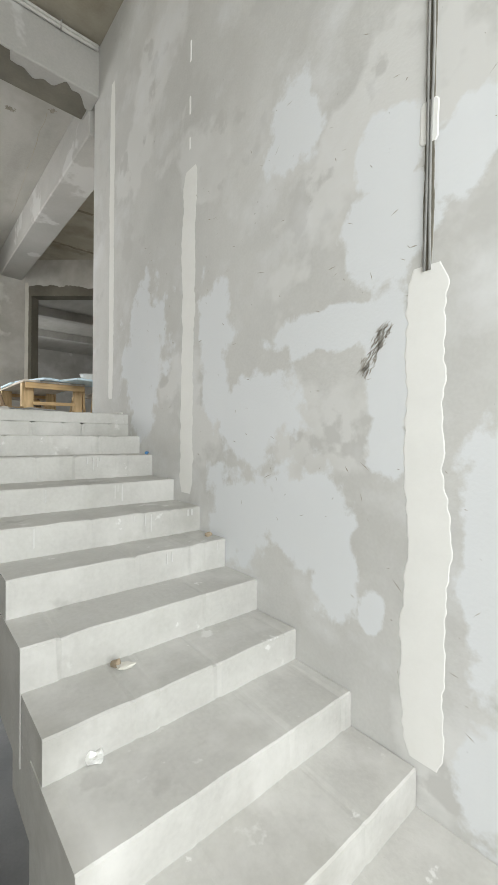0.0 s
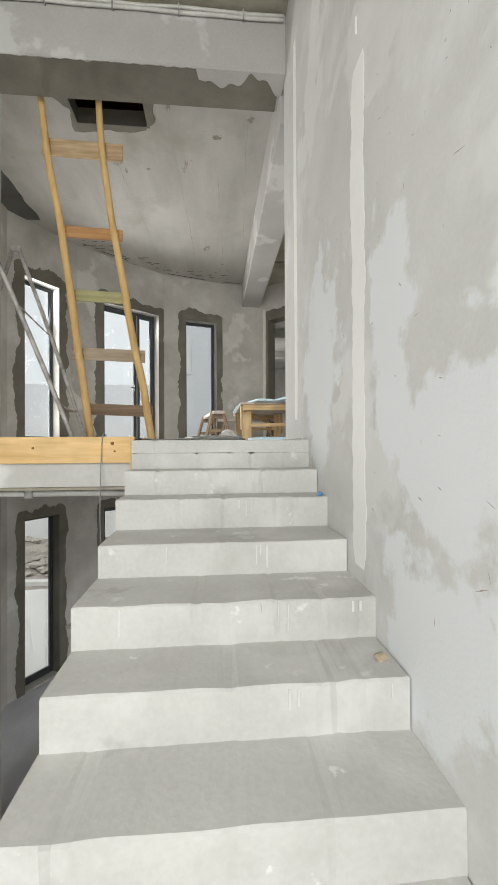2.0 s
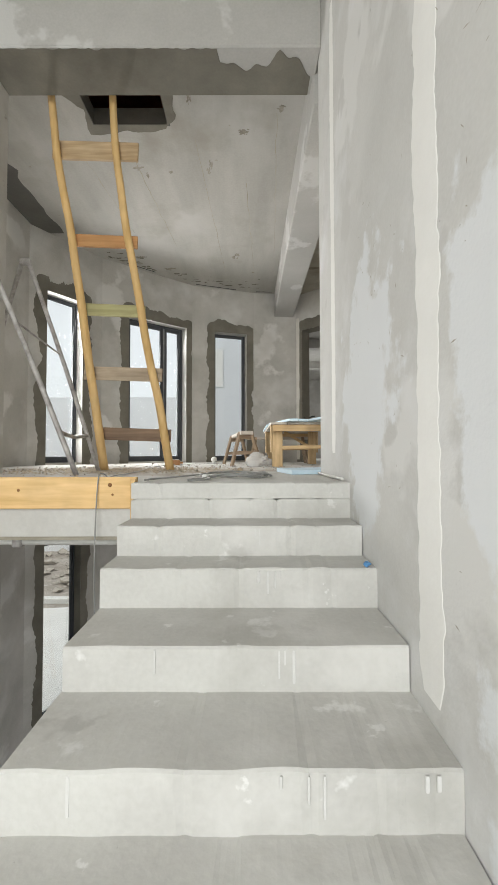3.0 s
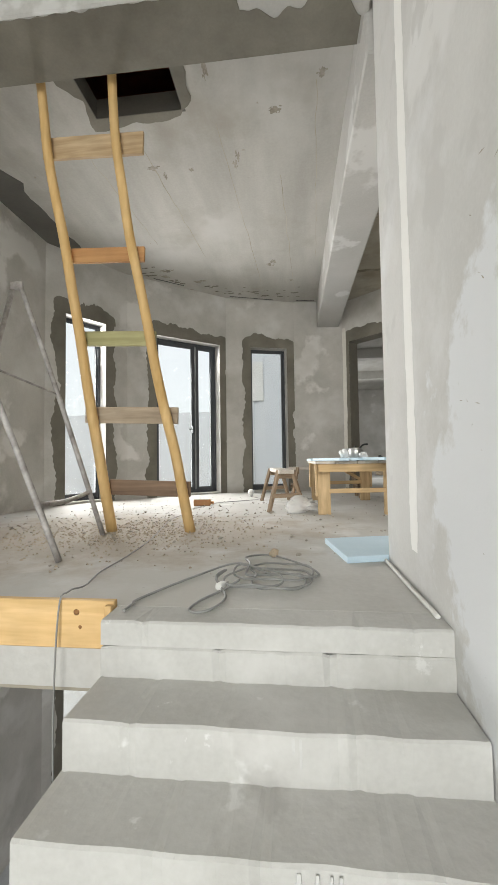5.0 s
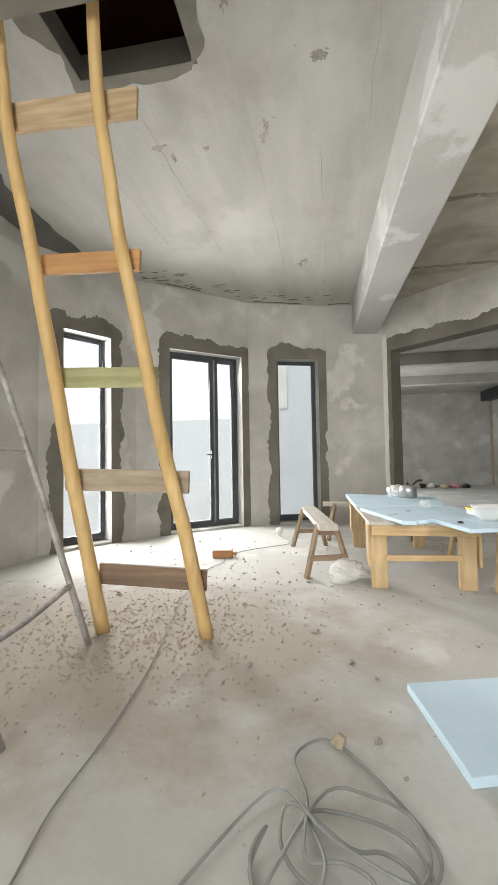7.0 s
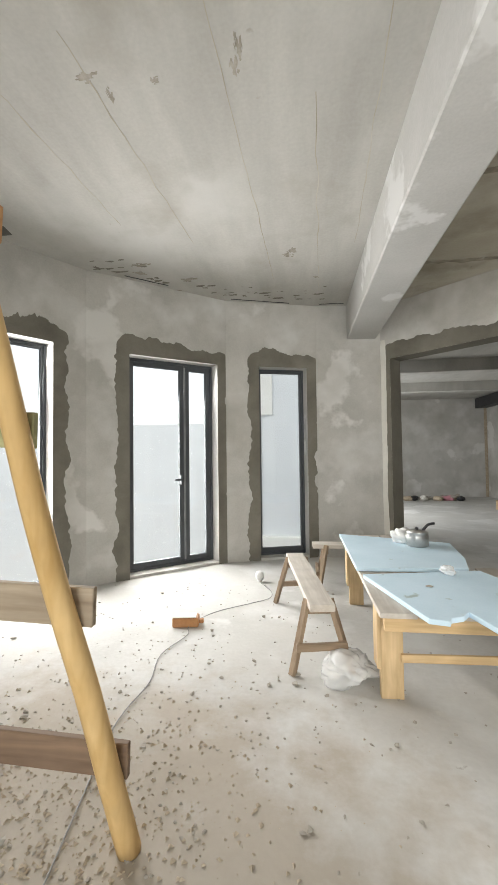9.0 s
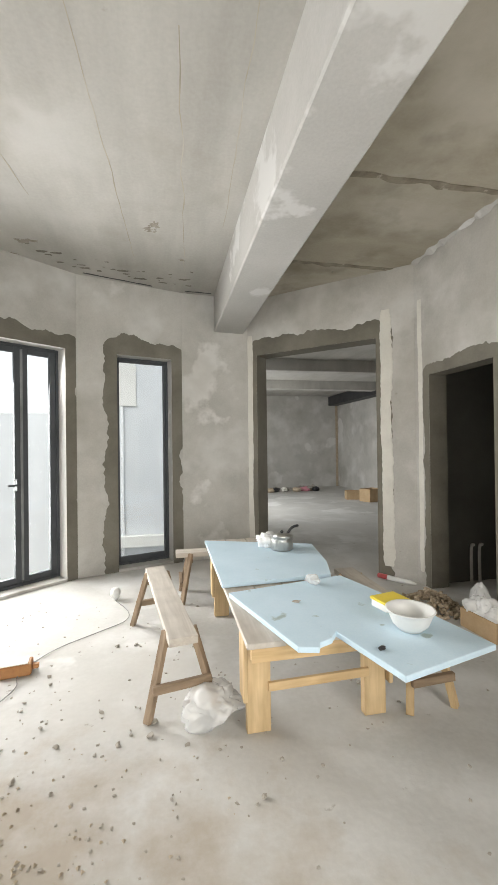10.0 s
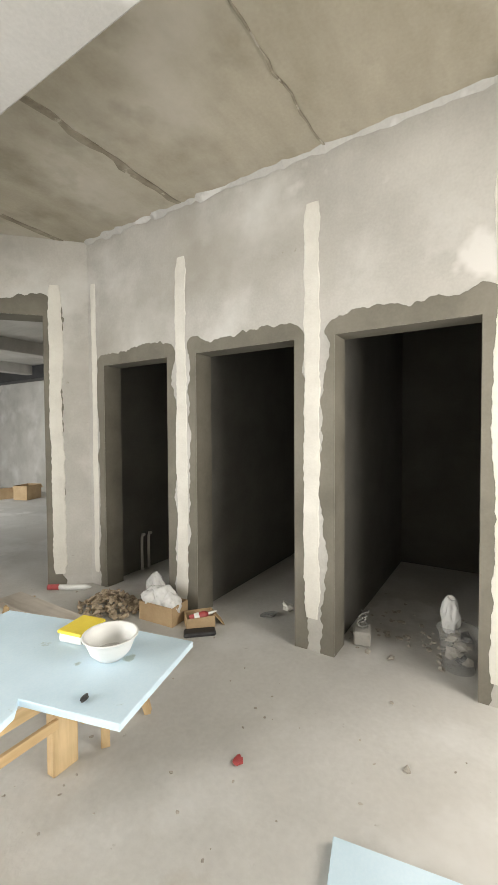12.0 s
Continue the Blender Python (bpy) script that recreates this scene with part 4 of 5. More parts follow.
# ---- slab edge, pipes and cables at the stair head ----
for kx, kz, kr in ((0.19, 1.80, 0.012), (0.205, 1.745, 0.007), (-0.33, 1.77, 0.009), (-0.62, 1.72, 0.011), (-0.95, 1.79, 0.008), (-1.35, 1.74, 0.012)):
    part("knot", lathe([(0.0005, 0.0), (kr * 0.5, 0.0012), (kr, 0.0)], 14), M_KNOT, bpy.data.objects["edge_board"], "dark knot in the pine").matrix_world = pose(kx, 3.412, kz, 90, 0, 0)
part("board_end", box(0.313, 0.3405, 3.385, 3.411, 1.52, 1.835, 0.003), M_EDGEPINE, bpy.data.objects["edge_board"])
thing("pipe", tube([(-2.1, 3.60, 1.44), (-1.0, 3.60, 1.445), (0.335, 3.60, 1.44)], 0.022, 10), M_PIPE, "pale plastic pipe hung under the slab edge", "pipe")
thing("pipe_clip", box(-0.46, -0.40, 3.57, 3.63, 1.41, 1.498, 0.008), M_STEEL, "steel clip holding the pipe", "clip")
FC = F + 0.009


def floor_cable(name, pts, r, mat, label):
    return thing(name, tube([(x, y, (z if len(q) else FC)) for x, y, *q in pts for z in (q or [0])], r, 6, smooth=5), mat, label, "cable")


loops = []
rnd = random.Random(4)
for cx, cy, rx, ry in ((0.88, 3.80, 0.22, 0.17), (0.95, 3.74, 0.12, 0.13), (0.92, 3.88, 0.19, 0.16), (0.84, 3.72, 0.13, 0.10)):
    turn = len(loops) // 9
    for k in range(9):
        a = 2 * math.pi * k / 9 + 2.6
        loops.append((cx + rx * math.cos(a), cy + ry * math.sin(a), FC + 0.004 * turn + (0.012 if k % 3 == 0 else 0)))
floor_cable("cable", [(0.70, 3.66), (0.66, 3.80, FC + 0.01), *loops, (0.80, 3.98, FC + 0.02), (0.755, 4.15, FC + 0.01), (0.83, 4.262), (0.92, 4.235), (1.08, 3.99, FC + 0.01), (1.135, 3.87), (1.06, 3.77, FC + 0.02), (0.86, 3.86, FC + 0.03), (0.711, 4.02, FC + 0.01), (0.545, 3.795), (0.41, 3.50), (0.405, 3.43), (0.40, 3.36, FC + 0.002)], 0.0052, M_CABLE, "coiled grey extension cable lying on the floor")
floor_cable("cable", [(0.705, 3.655), (0.742, 3.56), (0.742, 3.47), (0.705, 3.385), (0.66, 3.365), (0.635, 3.40), (0.66, 3.50), (0.71, 3.60), (0.78, 3.70, FC + 0.02)], 0.005, M_CABLE, "grey plug lead looped at the top step")
plug = base("plug", pose(0.705, 3.665, F, 0, 0, 70), "white mains plug on the cable", "plug")
part("body", box(-0.024, 0.03, -0.016, 0.016, 0.0, 0.026, 0.007, segs=2), M_WHITE, plug)
for dy in (-0.011, 0.011):
    part("pin", box(0.03, 0.052, dy - 0.002, dy + 0.002, 0.015, 0.021), M_METAL, plug, "metal pin")
thing("wood_chip", lump((0.05, 0.045, 0.05), 5, m=pose(0.905, 4.25, F)), M_CHIP, "small torn scrap on the cable", "scrap")
floor_cable("cable", [(0.37, 8.08), (0.52, 7.78), (0.52, 7.58), (0.36, 7.43), (0.10, 7.22), (-0.03, 7.03), (-0.08, 6.86), (-0.05, 6.72), (-0.147, 6.40), (-0.10, 6.07), (-0.13, 5.8), (-0.125, 5.58), (-0.06, 5.2), (0.026, 4.654), (0.061, 4.184), (0.062, 3.867), (0.10, 3.644), (0.13, 3.46, 1.862), (0.125, 3.397, 1.80), (0.115, 3.385, 1.3), (0.13, 3.40, 0.6), (0.11, 3.5, -0.2), (0.15, 3.9, -1.0)], 0.0036, M_CABLE, "thin grey cable trailing across the floor and down")

# ---- ladder ----
lad = base("ladder", pose(-0.15, 5.02, F), "homemade ladder of peeled poles with nailed plank rungs", "ladder")


LZ = (1.82, 2.45, 3.23, 4.0, 4.55, 5.22)
LY = (5.05, 4.90, 4.75, 4.63, 4.58, 4.575)
LL = (-0.426, -0.470, -0.525, -0.604, -0.69, -0.765)
LR = (0.215, 0.132, 0.005, -0.103, -0.183, -0.215)
lz = [1.82 + 0.31 * k for k in range(13)]
lift = lambda z, row: float(np.interp(z, LZ, row))


def pole_pts(row, zs, seed):
    return [(lift(z, row) + 0.15 + 0.012 * noise.noise(Vector((z * 1.9, seed, 0))), lift(z, LY) - 5.02, z - F) for z in zs]


part("pole", tube(pole_pts(LL, [min(z, 5.235) for z in lz[:12]] , 2), 0.04, 10, radii=[0.042 - 0.001 * k for k in range(12)]), M_POLE, lad)
part("pole", tube(pole_pts(LR, lz, 7), 0.04, 10, radii=[0.042 - 0.001 * k for k in range(13)]), M_POLE, lad)
for (xl, xr, z, h, mat, lab) in ((-0.43, 0.225, 2.165, 0.12, M_DARKWOOD, "dark brown plank rung"), (-0.57, 0.165, 2.73, 0.125, M_GREYWOOD, "greyish plank rung"), (-0.53, 0.03, 3.295, 0.11, M_GREENWOOD, "greenish mossy plank rung"),
                                 (-0.58, -0.02, 3.89, 0.11, M_REDWOOD, "orange-brown plank rung"), (-0.76, 0.0, 4.67, 0.165, M_TANWOOD, "wide rough plank rung")):
    y = lift(z, LY) - 5.02 + 0.052
    part("rung", beam_between((xl + 0.15, y, z - F + 0.012), (xr + 0.15, y, z - F - 0.012), 0.026, h, 0.003), mat, lad, lab)

# ---- steel trestle ----
tre = base("steel_trestle", pose(-1.08, 4.43, F), "paint-splashed steel pipe trestle standing by the ladder", "trestle")
for ya, yb, fx in ((-0.36, -0.45, 0.80), (0.45, 0.36, 0.66)):
    for sx in (1, -1):
        foot, top = (fx * sx, ya, 0.0), (0.03 * sx, yb, 1.93)
        part("leg", tube([foot, [(p + q) / 2 + (0.012 if i == 0 else 0) for i, (p, q) in enumerate(zip(foot, top))], top], 0.019, 8), M_STEEL, tre)
    part("hinge", box(-0.05, 0.05, yb - 0.02, yb + 0.02, 1.90, 1.96, 0.008), M_STEEL, tre)
for sx in (1, -1):
    part("crossbar", tube([(0.675 * sx, -0.375, 0.32), (0.61 * sx, 0.02, 0.30), (0.556 * sx, 0.435, 0.33)], 0.016, 8), M_STEEL, tre)
    part("brace", tube([(0.37 * sx, -0.41, 1.12), (0.31 * sx, 0.40, 1.08)], 0.007, 6), M_STEEL, tre, "thin brace rod")

# ---- table, benches, foam boards ----
TT = 2.355
table = base("work_table", pose(1.635, 7.005, F), "rough pine site table with wide plank legs", "table")
tz = TT - F
for k in range(4):
    part("top_plank", box(-0.40 + 0.2 * k + 0.003, -0.20 + 0.2 * k - 0.003, -1.11, 1.04, tz - 0.028, tz - 0.002 * (k % 2), 0.003), M_DUSTWOOD, table, "dusty plank of the table top")
for sy in (-1.07, 1.0):
    part("apron", box(-0.37, 0.39, sy - 0.02, sy + 0.02, tz - 0.105, tz - 0.0285, 0.003), M_PINE, table)
for sy in (-0.93, 0.52):
    for sx in (-0.37, 0.28):
        part("leg", box(sx, sx + 0.125, sy - 0.025, sy + 0.025, 0, tz - 0.03, 0.003), M_PINEZ, table)
        part("side_board", box(sx - (0.024 if sx < 0 else -0.126), sx - (0.001 if sx < 0 else -0.149), sy - 0.06, sy + 0.06, 0.18, tz - 0.03, 0.003), M_PINEZ, table)
    part("rail", beam_between((-0.26, sy - 0.032, 0.235), (0.30, sy - 0.032, 0.245), 0.02, 0.045, 0.002), M_PINE, table)
part("brace", beam_between((-0.1, 0.46, tz - 0.03), (0.28, 0.50, 0.28), 0.03, 0.04, 0.002), M_PINE, table)


def foam(name, outline, z, label, th=0.028):
    bm = prism(outline, z, z + th)
    bmesh.ops.bevel(bm, geom=bm.edges[:], offset=0.003, segments=1, affect="EDGES")
    return thing(name, bm, M_FOAM, label, "foam board", group="foam boards")


foam("foam_board", [(1.222, 7.92), (1.222, 6.662), (2.0, 6.70), (2.09, 7.0), (2.17, 7.55)], TT + 0.002, "pale blue foam board lying on the far end of the table")
foam("foam_board", [(1.241, 6.50), (1.345, 6.13), (1.447, 5.765), (1.54, 5.74), (1.56, 5.78), (1.63, 5.81), (1.675, 5.868), (1.785, 5.45), (2.325, 5.588), (2.25, 5.95), (2.05, 6.655), (1.72, 6.59)], TT + 0.0025, "pale blue foam board with a broken notch on the table")
foam("foam_board", [(1.297, 4.115), (2.385, 4.42), (2.30, 4.90), (1.22, 4.635)], F + 0.001, "pale blue foam board lying on the floor by the wall", 0.035)


def bench(m, length, label, height=0.45, width=0.16, splay=0.13, legs=None):
    b = base("bench", m, label, "bench", group="wooden benches")
    part("seat", box(-width / 2, width / 2, 0, length, height - 0.045, height, 0.006, segs=2), M_DUSTWOOD, b)
    for y, sy in ((0.14, -1), (length - 0.14, 1)):
        for sx in (-1, 1):
            part("leg", beam_between((sx * (width / 2 + splay - 0.02), y + sy * 0.09, 0.0), (sx * (width / 2 - 0.005), y, height - 0.01), 0.042, 0.036, 0.003), legs or M_OLDWOODZ, b)
        part("stretcher", beam_between((-(width / 2 + splay * 0.62), y + sy * 0.095, 0.17), (width / 2 + splay * 0.62, y + sy * 0.095, 0.18), 0.03, 0.045, 0.003), M_OLDWOOD, b)
        part("cleat", box(-width / 2 + 0.005, width / 2 - 0.005, y - 0.02, y + 0.02, height - 0.10, height - 0.046, 0.003), M_OLDWOOD, b)
    return b


bench(pose(0.955, 6.22, F, 0, 0, 8), 1.36, "long low dusty wooden bench with splayed legs")
bench(pose(2.02, 8.02, F, 0, 0, 90), 1.07, "low wooden bench standing at the end of the table")
bench(pose(2.30, 5.96, F, 0, 0, 0), 1.2, "low wooden bench half under the table", splay=0.08, legs=M_PINEZ)

# ---- things on the table ----
bowl = base("bowl", pose(2.04, 5.81, TT + 0.031), "white enamel bowl with grey dregs", "bowl")
part("wall", lathe([(0.055, 0.0), (0.085, 0.03), (0.103, 0.075), (0.112, 0.095), (0.118, 0.097), (0.117, 0.102), (0.108, 0.10), (0.098, 0.075), (0.08, 0.034), (0.05, 0.008)], 30), M_WHITE, bowl)
part("dregs", lathe([(0.066, 0.020), (0.069, 0.024)], 26), M_CONC, bowl, "grey dregs in the bowl")
tub = base("food_tub", pose(2.085, 6.07, TT + 0.031, 0, 0, 12), "white plastic tub with a yellow lid", "tub")
part("body", box(-0.08, 0.08, -0.065, 0.065, 0, 0.04, 0.012, segs=2), M_WHITE, tub)
part("lid", box(-0.085, 0.085, -0.07, 0.07, 0.04, 0.056, 0.0075, segs=3), M_YELLOW, tub, "bright yellow snap lid")
pot = base("kettle", pose(1.85, 7.42, TT + 0.031), "small dented steel pot with a black handle", "pot")
part("body", lathe([(0.085, 0), (0.095, 0.01), (0.098, 0.09), (0.092, 0.12), (0.096, 0.125), (0.03, 0.14), (0.012, 0.142)], 26), M_METAL, pot)
part("knob", lathe([(0.012, 0.142), (0.016, 0.155), (0.006, 0.165)], 12), M_BLACK, pot)
part("handle", tube([(0.06, 0.03, 0.13), (0.11, 0.05, 0.175), (0.17, 0.07, 0.185)], 0.012, 8), M_BLACK, pot, "black plastic handle")
thing("plastic_bag", crumple((0.20, 0.16, 0.15), 3.0, 0.45, 5.0), M_BAG, "white crumpled plastic bag beside the pot", "bag").matrix_world = pose(1.745, 7.52, TT + 0.031)
thing("plastic_cup", crumple((0.10, 0.08, 0.07), 5.0, 0.5, 5.0), M_FILM, "clear crushed plastic cup on the foam board", "cup").matrix_world = pose(1.80, 6.53, TT + 0.031)
thing("knife_scrap", lump((0.05, 0.022, 0.015), 8, m=pose(1.80, 5.655, TT + 0.031, 0, 0, 20)), M_BLACK, "small black scrap on the foam board", "scrap")
thing("paper_scrap", lump((0.05, 0.03, 0.008), 9, m=pose(1.60, 6.26, TT + 0.031)), M_STONE, "small grey crumb on the foam board", "scrap")

# ---- things on the floor ----
thing("plastic_bag", crumple((0.36, 0.30, 0.19), 7.0, 0.45, 6.0), M_FILM, "clear crumpled plastic bag by the bench", "bag").matrix_world = pose(1.10, 6.22, F)
blk = base("power_strip", pose(-0.10, 6.92, F, 0, 0, 8), "amber wooden socket block on the white cable", "socket")
part("body", box(-0.12, 0.09, -0.055, 0.055, 0, 0.075, 0.008), M_AMBER, blk)
part("cap", box(-0.12, 0.07, -0.05, 0.05, 0.075, 0.082, 0.002), M_PAPER, blk, "pale top plate")
part("nib", box(0.09, 0.13, -0.02, 0.02, 0.02, 0.05, 0.006), M_AMBER, blk)
thing("light_bulb", lathe([(0.012, 0), (0.03, 0.02), (0.048, 0.05), (0.05, 0.07), (0.04, 0.10), (0.02, 0.115)], 20), M_WHITE, "white globe bulb lying on the floor", "bulb").matrix_world = pose(0.375, 8.11, F)
thing("paper_cup", lathe([(0.012, 0), (0.018, 0.03), (0.019, 0.031), (0.016, 0.028), (0.011, 0.002)], 16), M_CHIP, "torn paper cup on the stairs", "cup").matrix_world = pose(0.675, 1.53, 0.676 + 0.014, 80, 0, 40)
thing("paper_scrap", lump((0.09, 0.06, 0.012), 15, m=pose(0.72, 1.50, 0.675)), M_PAPER, "flat torn paper on the stairs", "scrap")
thing("plaster_lump", lump((0.05, 0.045, 0.04), 16, 0.5, m=pose(0.515, 1.26, 0.523)), M_WHITE, "white plaster lump on the stairs", "lump")
thing("blue_scrap", lump((0.035, 0.03, 0.022), 17, 0.5, m=pose(1.49, 2.865, 1.487)), M_BLUE, "blue plastic scrap against the wall", "scrap")
thing("leaf_litter", crumple((0.05, 0.035, 0.03), 18.0, 0.5, 5.0), M_CHIP, "crumpled brown paper against the wall", "scrap").matrix_world = pose(1.47, 1.98, 1.012)

stones = bmesh.new()
rnd = random.Random(11)
for k in range(760):
    g = rnd.random()
    if g < 0.5:
        x, y = rnd.gauss(-0.1, 0.75), rnd.gauss(5.5, 0.65)
    elif g < 0.9:
        x, y = rnd.uniform(-1.6, 1.4), rnd.uniform(4.4, 8.0)
    else:
        x, y = rnd.uniform(1.3, 3.3), rnd.uniform(4.4, 8.0)
    if y < 3.7 or x < -2.0 or y > 6.4 + 1.0 + 0.6 * x + 1.2 and x < 0 or (x > 1.5 and y < 4.4) or x > 3.4:
        continue
    d = rnd.uniform(0.006, 0.017) * (2.0 if rnd.random() < 0.10 else 1)
    lump((d * rnd.uniform(0.8, 1.7), d, d * 0.6), k, 0.4, 1, stones, pose(x, y, F - 0.001, 0, 0, rnd.uniform(0, 360)))
thing("debris", stones, M_STONE, "little stones and mortar crumbs scattered over the floor", "debris", kind="stuff")
crumbs = bmesh.new()
for k in range(2900):
    x, y = rnd.gauss(-0.3, 0.5), rnd.gauss(5.0, 0.42)
    if x < -2 or y < 3.8:
        continue
    d = 0.002 + 0.012 * rnd.random() ** 2
    q = [crumbs.verts.new((x + d * math.cos(a), y + d * rnd.uniform(0.6, 1.2) * math.sin(a), F)) for a in (rnd.uniform(0, 1), rnd.uniform(2, 3), rnd.uniform(4, 5))]
    t = crumbs.verts.new((x, y, F + d * 0.9))
    for a, b in ((0, 1), (1, 2), (2, 0)):
        crumbs.faces.new((q[a], q[b], t))
thing("dirt_crumbs", crumbs, M_DIRT, "brown dirt crumbs round the ladder's feet", "dirt", kind="stuff")

# ---- by the doorways ----
heap = bmesh.new()
for k in range(230):
    a, r = rnd.uniform(0, 2 * math.pi), 0.24 * rnd.random() ** 0.6
    d = rnd.uniform(0.02, 0.05)
    lump((d * 1.4, d, d * 0.8), k, 0.5, 1, heap, pose(3.20 + r * math.cos(a), 7.27 + 1.2 * r * math.sin(a), F + max(0, 0.17 * (1 - r / 0.24)) * rnd.random(), rnd.uniform(-40, 40), rnd.uniform(-40, 40), rnd.uniform(0, 360)))
thing("rubble_heap", heap, M_CHIP, "small heap of brown mortar rubble by the doorway", "rubble", kind="stuff")


def carton(m, w, d, h, label, flaps=True):
    c = base("cardboard_box", m, label, "box")
    bm = bmesh.new()
    t = 0.006
    box(-w / 2, w / 2, -d / 2, d / 2, 0, t, 0, bm)
    for a in ((-w / 2, -w / 2 + t, -d / 2, d / 2), (w / 2 - t, w / 2, -d / 2, d / 2), (-w / 2 + t, w / 2 - t, -d / 2, -d / 2 + t), (-w / 2 + t, w / 2 - t, d / 2 - t, d / 2)):
        box(*a, t, h, 0, bm)
    part("body", bm, M_CARD, c)
    if flaps:
        part("flap", box(0, 0.12, -d / 2 + 0.01, d / 2 - 0.01, -0.003, 0.003, 0, None, pose(w / 2, 0, h, 0, 50, 0)), M_CARD, c)
    return c


carton(pose(3.30, 6.73, F, 0, 0, -86), 0.34, 0.20, 0.15, "open cardboard box full of white plastic bags", False)
for k, (x, y, sz) in enumerate(((3.29, 6.83, (0.19, 0.20, 0.22)), (3.30, 6.73, (0.19, 0.22, 0.25)), (3.30, 6.64, (0.17, 0.17, 0.19)))):
    thing("plastic_bag", crumple(sz, 11.0 + k, 0.35, 6.0), M_BAG, "white crumpled plastic bag in the cardboard box", "bag", group="bags in the box").matrix_world = pose(x, y, F + 0.06)
thing("clear_bag", crumple((0.2, 0.2, 0.34), 19.0, 0.4), M_FILM, "clear plastic bag standing behind the box", "bag").matrix_world = pose(3.41, 6.92, F)
carton(pose(3.37, 6.41, F, 0, 0, -40), 0.22, 0.16, 0.09, "small open cardboard box holding a red bottle")
btl = base("glue_bottle", pose(3.35, 6.38, F + 0.085, 0, 78, -45), "red and white glue bottle lying in the box", "bottle")
part("body", lathe([(0.028, -0.09), (0.031, -0.085), (0.031, 0.03), (0.014, 0.06)], 18), M_RED, btl)
part("band", lathe([(0.0315, -0.05), (0.0318, -0.049), (0.0318, -0.011), (0.0315, -0.01)], 18), M_WHITE, btl, "white label band")
part("nozzle", lathe([(0.013, 0.06), (0.011, 0.09), (0.004, 0.13)], 12), M_WHITE, btl, "white nozzle")
thing("black_tray", box(-0.12, 0.12, -0.05, 0.05, 0, 0.03, 0.01), M_BLACK, "flattened black plastic tray by the box", "tray").matrix_world = pose(3.25, 6.31, F, 0, 0, -48)
roll = base("sealant_tube", pose(3.215, 7.985, F + 0.03, 0, 90, -58), "red and white sealant cartridge lying by the wall", "tube")
part("body", lathe([(0.026, -0.14), (0.026, -0.03)], 16), M_RED, roll)
part("sleeve", lathe([(0.024, -0.03), (0.024, 0.22), (0.008, 0.28)], 16), M_WHITE, roll, "white end of the cartridge")
thing("paper_scrap", lump((0.13, 0.07, 0.035), 41, 0.6, m=pose(3.77, 6.01, F, 0, 0, -30)), M_CABLE, "crumpled bluish wrapper in the doorway", "wrapper")
thing("paper_scrap", lump((0.16, 0.10, 0.05), 42, 0.6, m=pose(3.98, 5.93, F, 0, 0, 30)), M_PAPER, "crumpled pale wrapper in the doorway", "wrapper")
thing("red_wrapper", lump((0.06, 0.035, 0.012), 43, 0.6, m=pose(2.425, 5.41, F, 0, 0, 30)), M_RED, "small crushed red wrapper on the floor", "wrapper")
bk = base("bucket", pose(3.79, 4.61, F), "clear plastic bucket of rubble and ash", "bucket")
part("body", lathe([(0.095, 0), (0.125, 0.24), (0.135, 0.245), (0.132, 0.255)], 28), M_CLEAR, bk)
for k in range(16):
    a, r = rnd.uniform(0, 6.28), 0.07 * rnd.random() ** 0.5
    part("rubble_piece", lump((0.075, 0.07, 0.055), k + 80, 0.5, 1, None, pose(r * math.cos(a), r * math.sin(a), 0.01 + 0.013 * k)), M_STONE if k % 4 else M_BLACK, bk)
thing("clear_bag", crumple((0.13, 0.12, 0.25), 23.0, 0.3, 4.0), M_FILM, "clear bag stuffed into the bucket", "bag").matrix_world = pose(3.80, 4.66, F + 0.22)
spill = bmesh.new()
for k in range(60):
    d = rnd.uniform(0.012, 0.045)
    lump((d * 1.4, d, d * 0.5), k + 300, 0.5, 1, spill, pose(rnd.gauss(4.05, 0.25), min(rnd.gauss(4.85, 0.22), 5.33), F - 0.001, 0, 0, rnd.uniform(0, 360)))
thing("rubble_spill", spill, M_STONE, "grey rubble strewn inside the doorway", "rubble", kind="stuff")
thing("concrete_block", box(-0.09, 0.09, -0.06, 0.06, 0, 0.10, 0.012), M_CONC, "broken concrete block behind the jamb", "block").matrix_world = pose(3.80, 5.24, F, 0, 0, 15)
thing("wire_hank", tube([(3.80 + (0.05 + 0.03 * math.sin(k * 2.3)) * math.cos(k * 0.8), 5.23 + 0.03 * math.sin(k * 1.7), F + 0.16 + (0.05 + 0.02 * math.cos(k)) * math.sin(k * 0.8)) for k in range(26)], 0.005, 6), M_CABLE, "hank of grey cable on the block", "cable")
for dx in (0.0, 0.10):
    thing("water_pipe", tube([(4.02 + dx, 7.75, F), (4.02 + dx, 7.75, F + 0.36), (4.02 + dx, 7.71, F + 0.40)], 0.016, 8), M_PIPE, "grey capped water pipe rising by the wall", "pipe", group="water pipes")

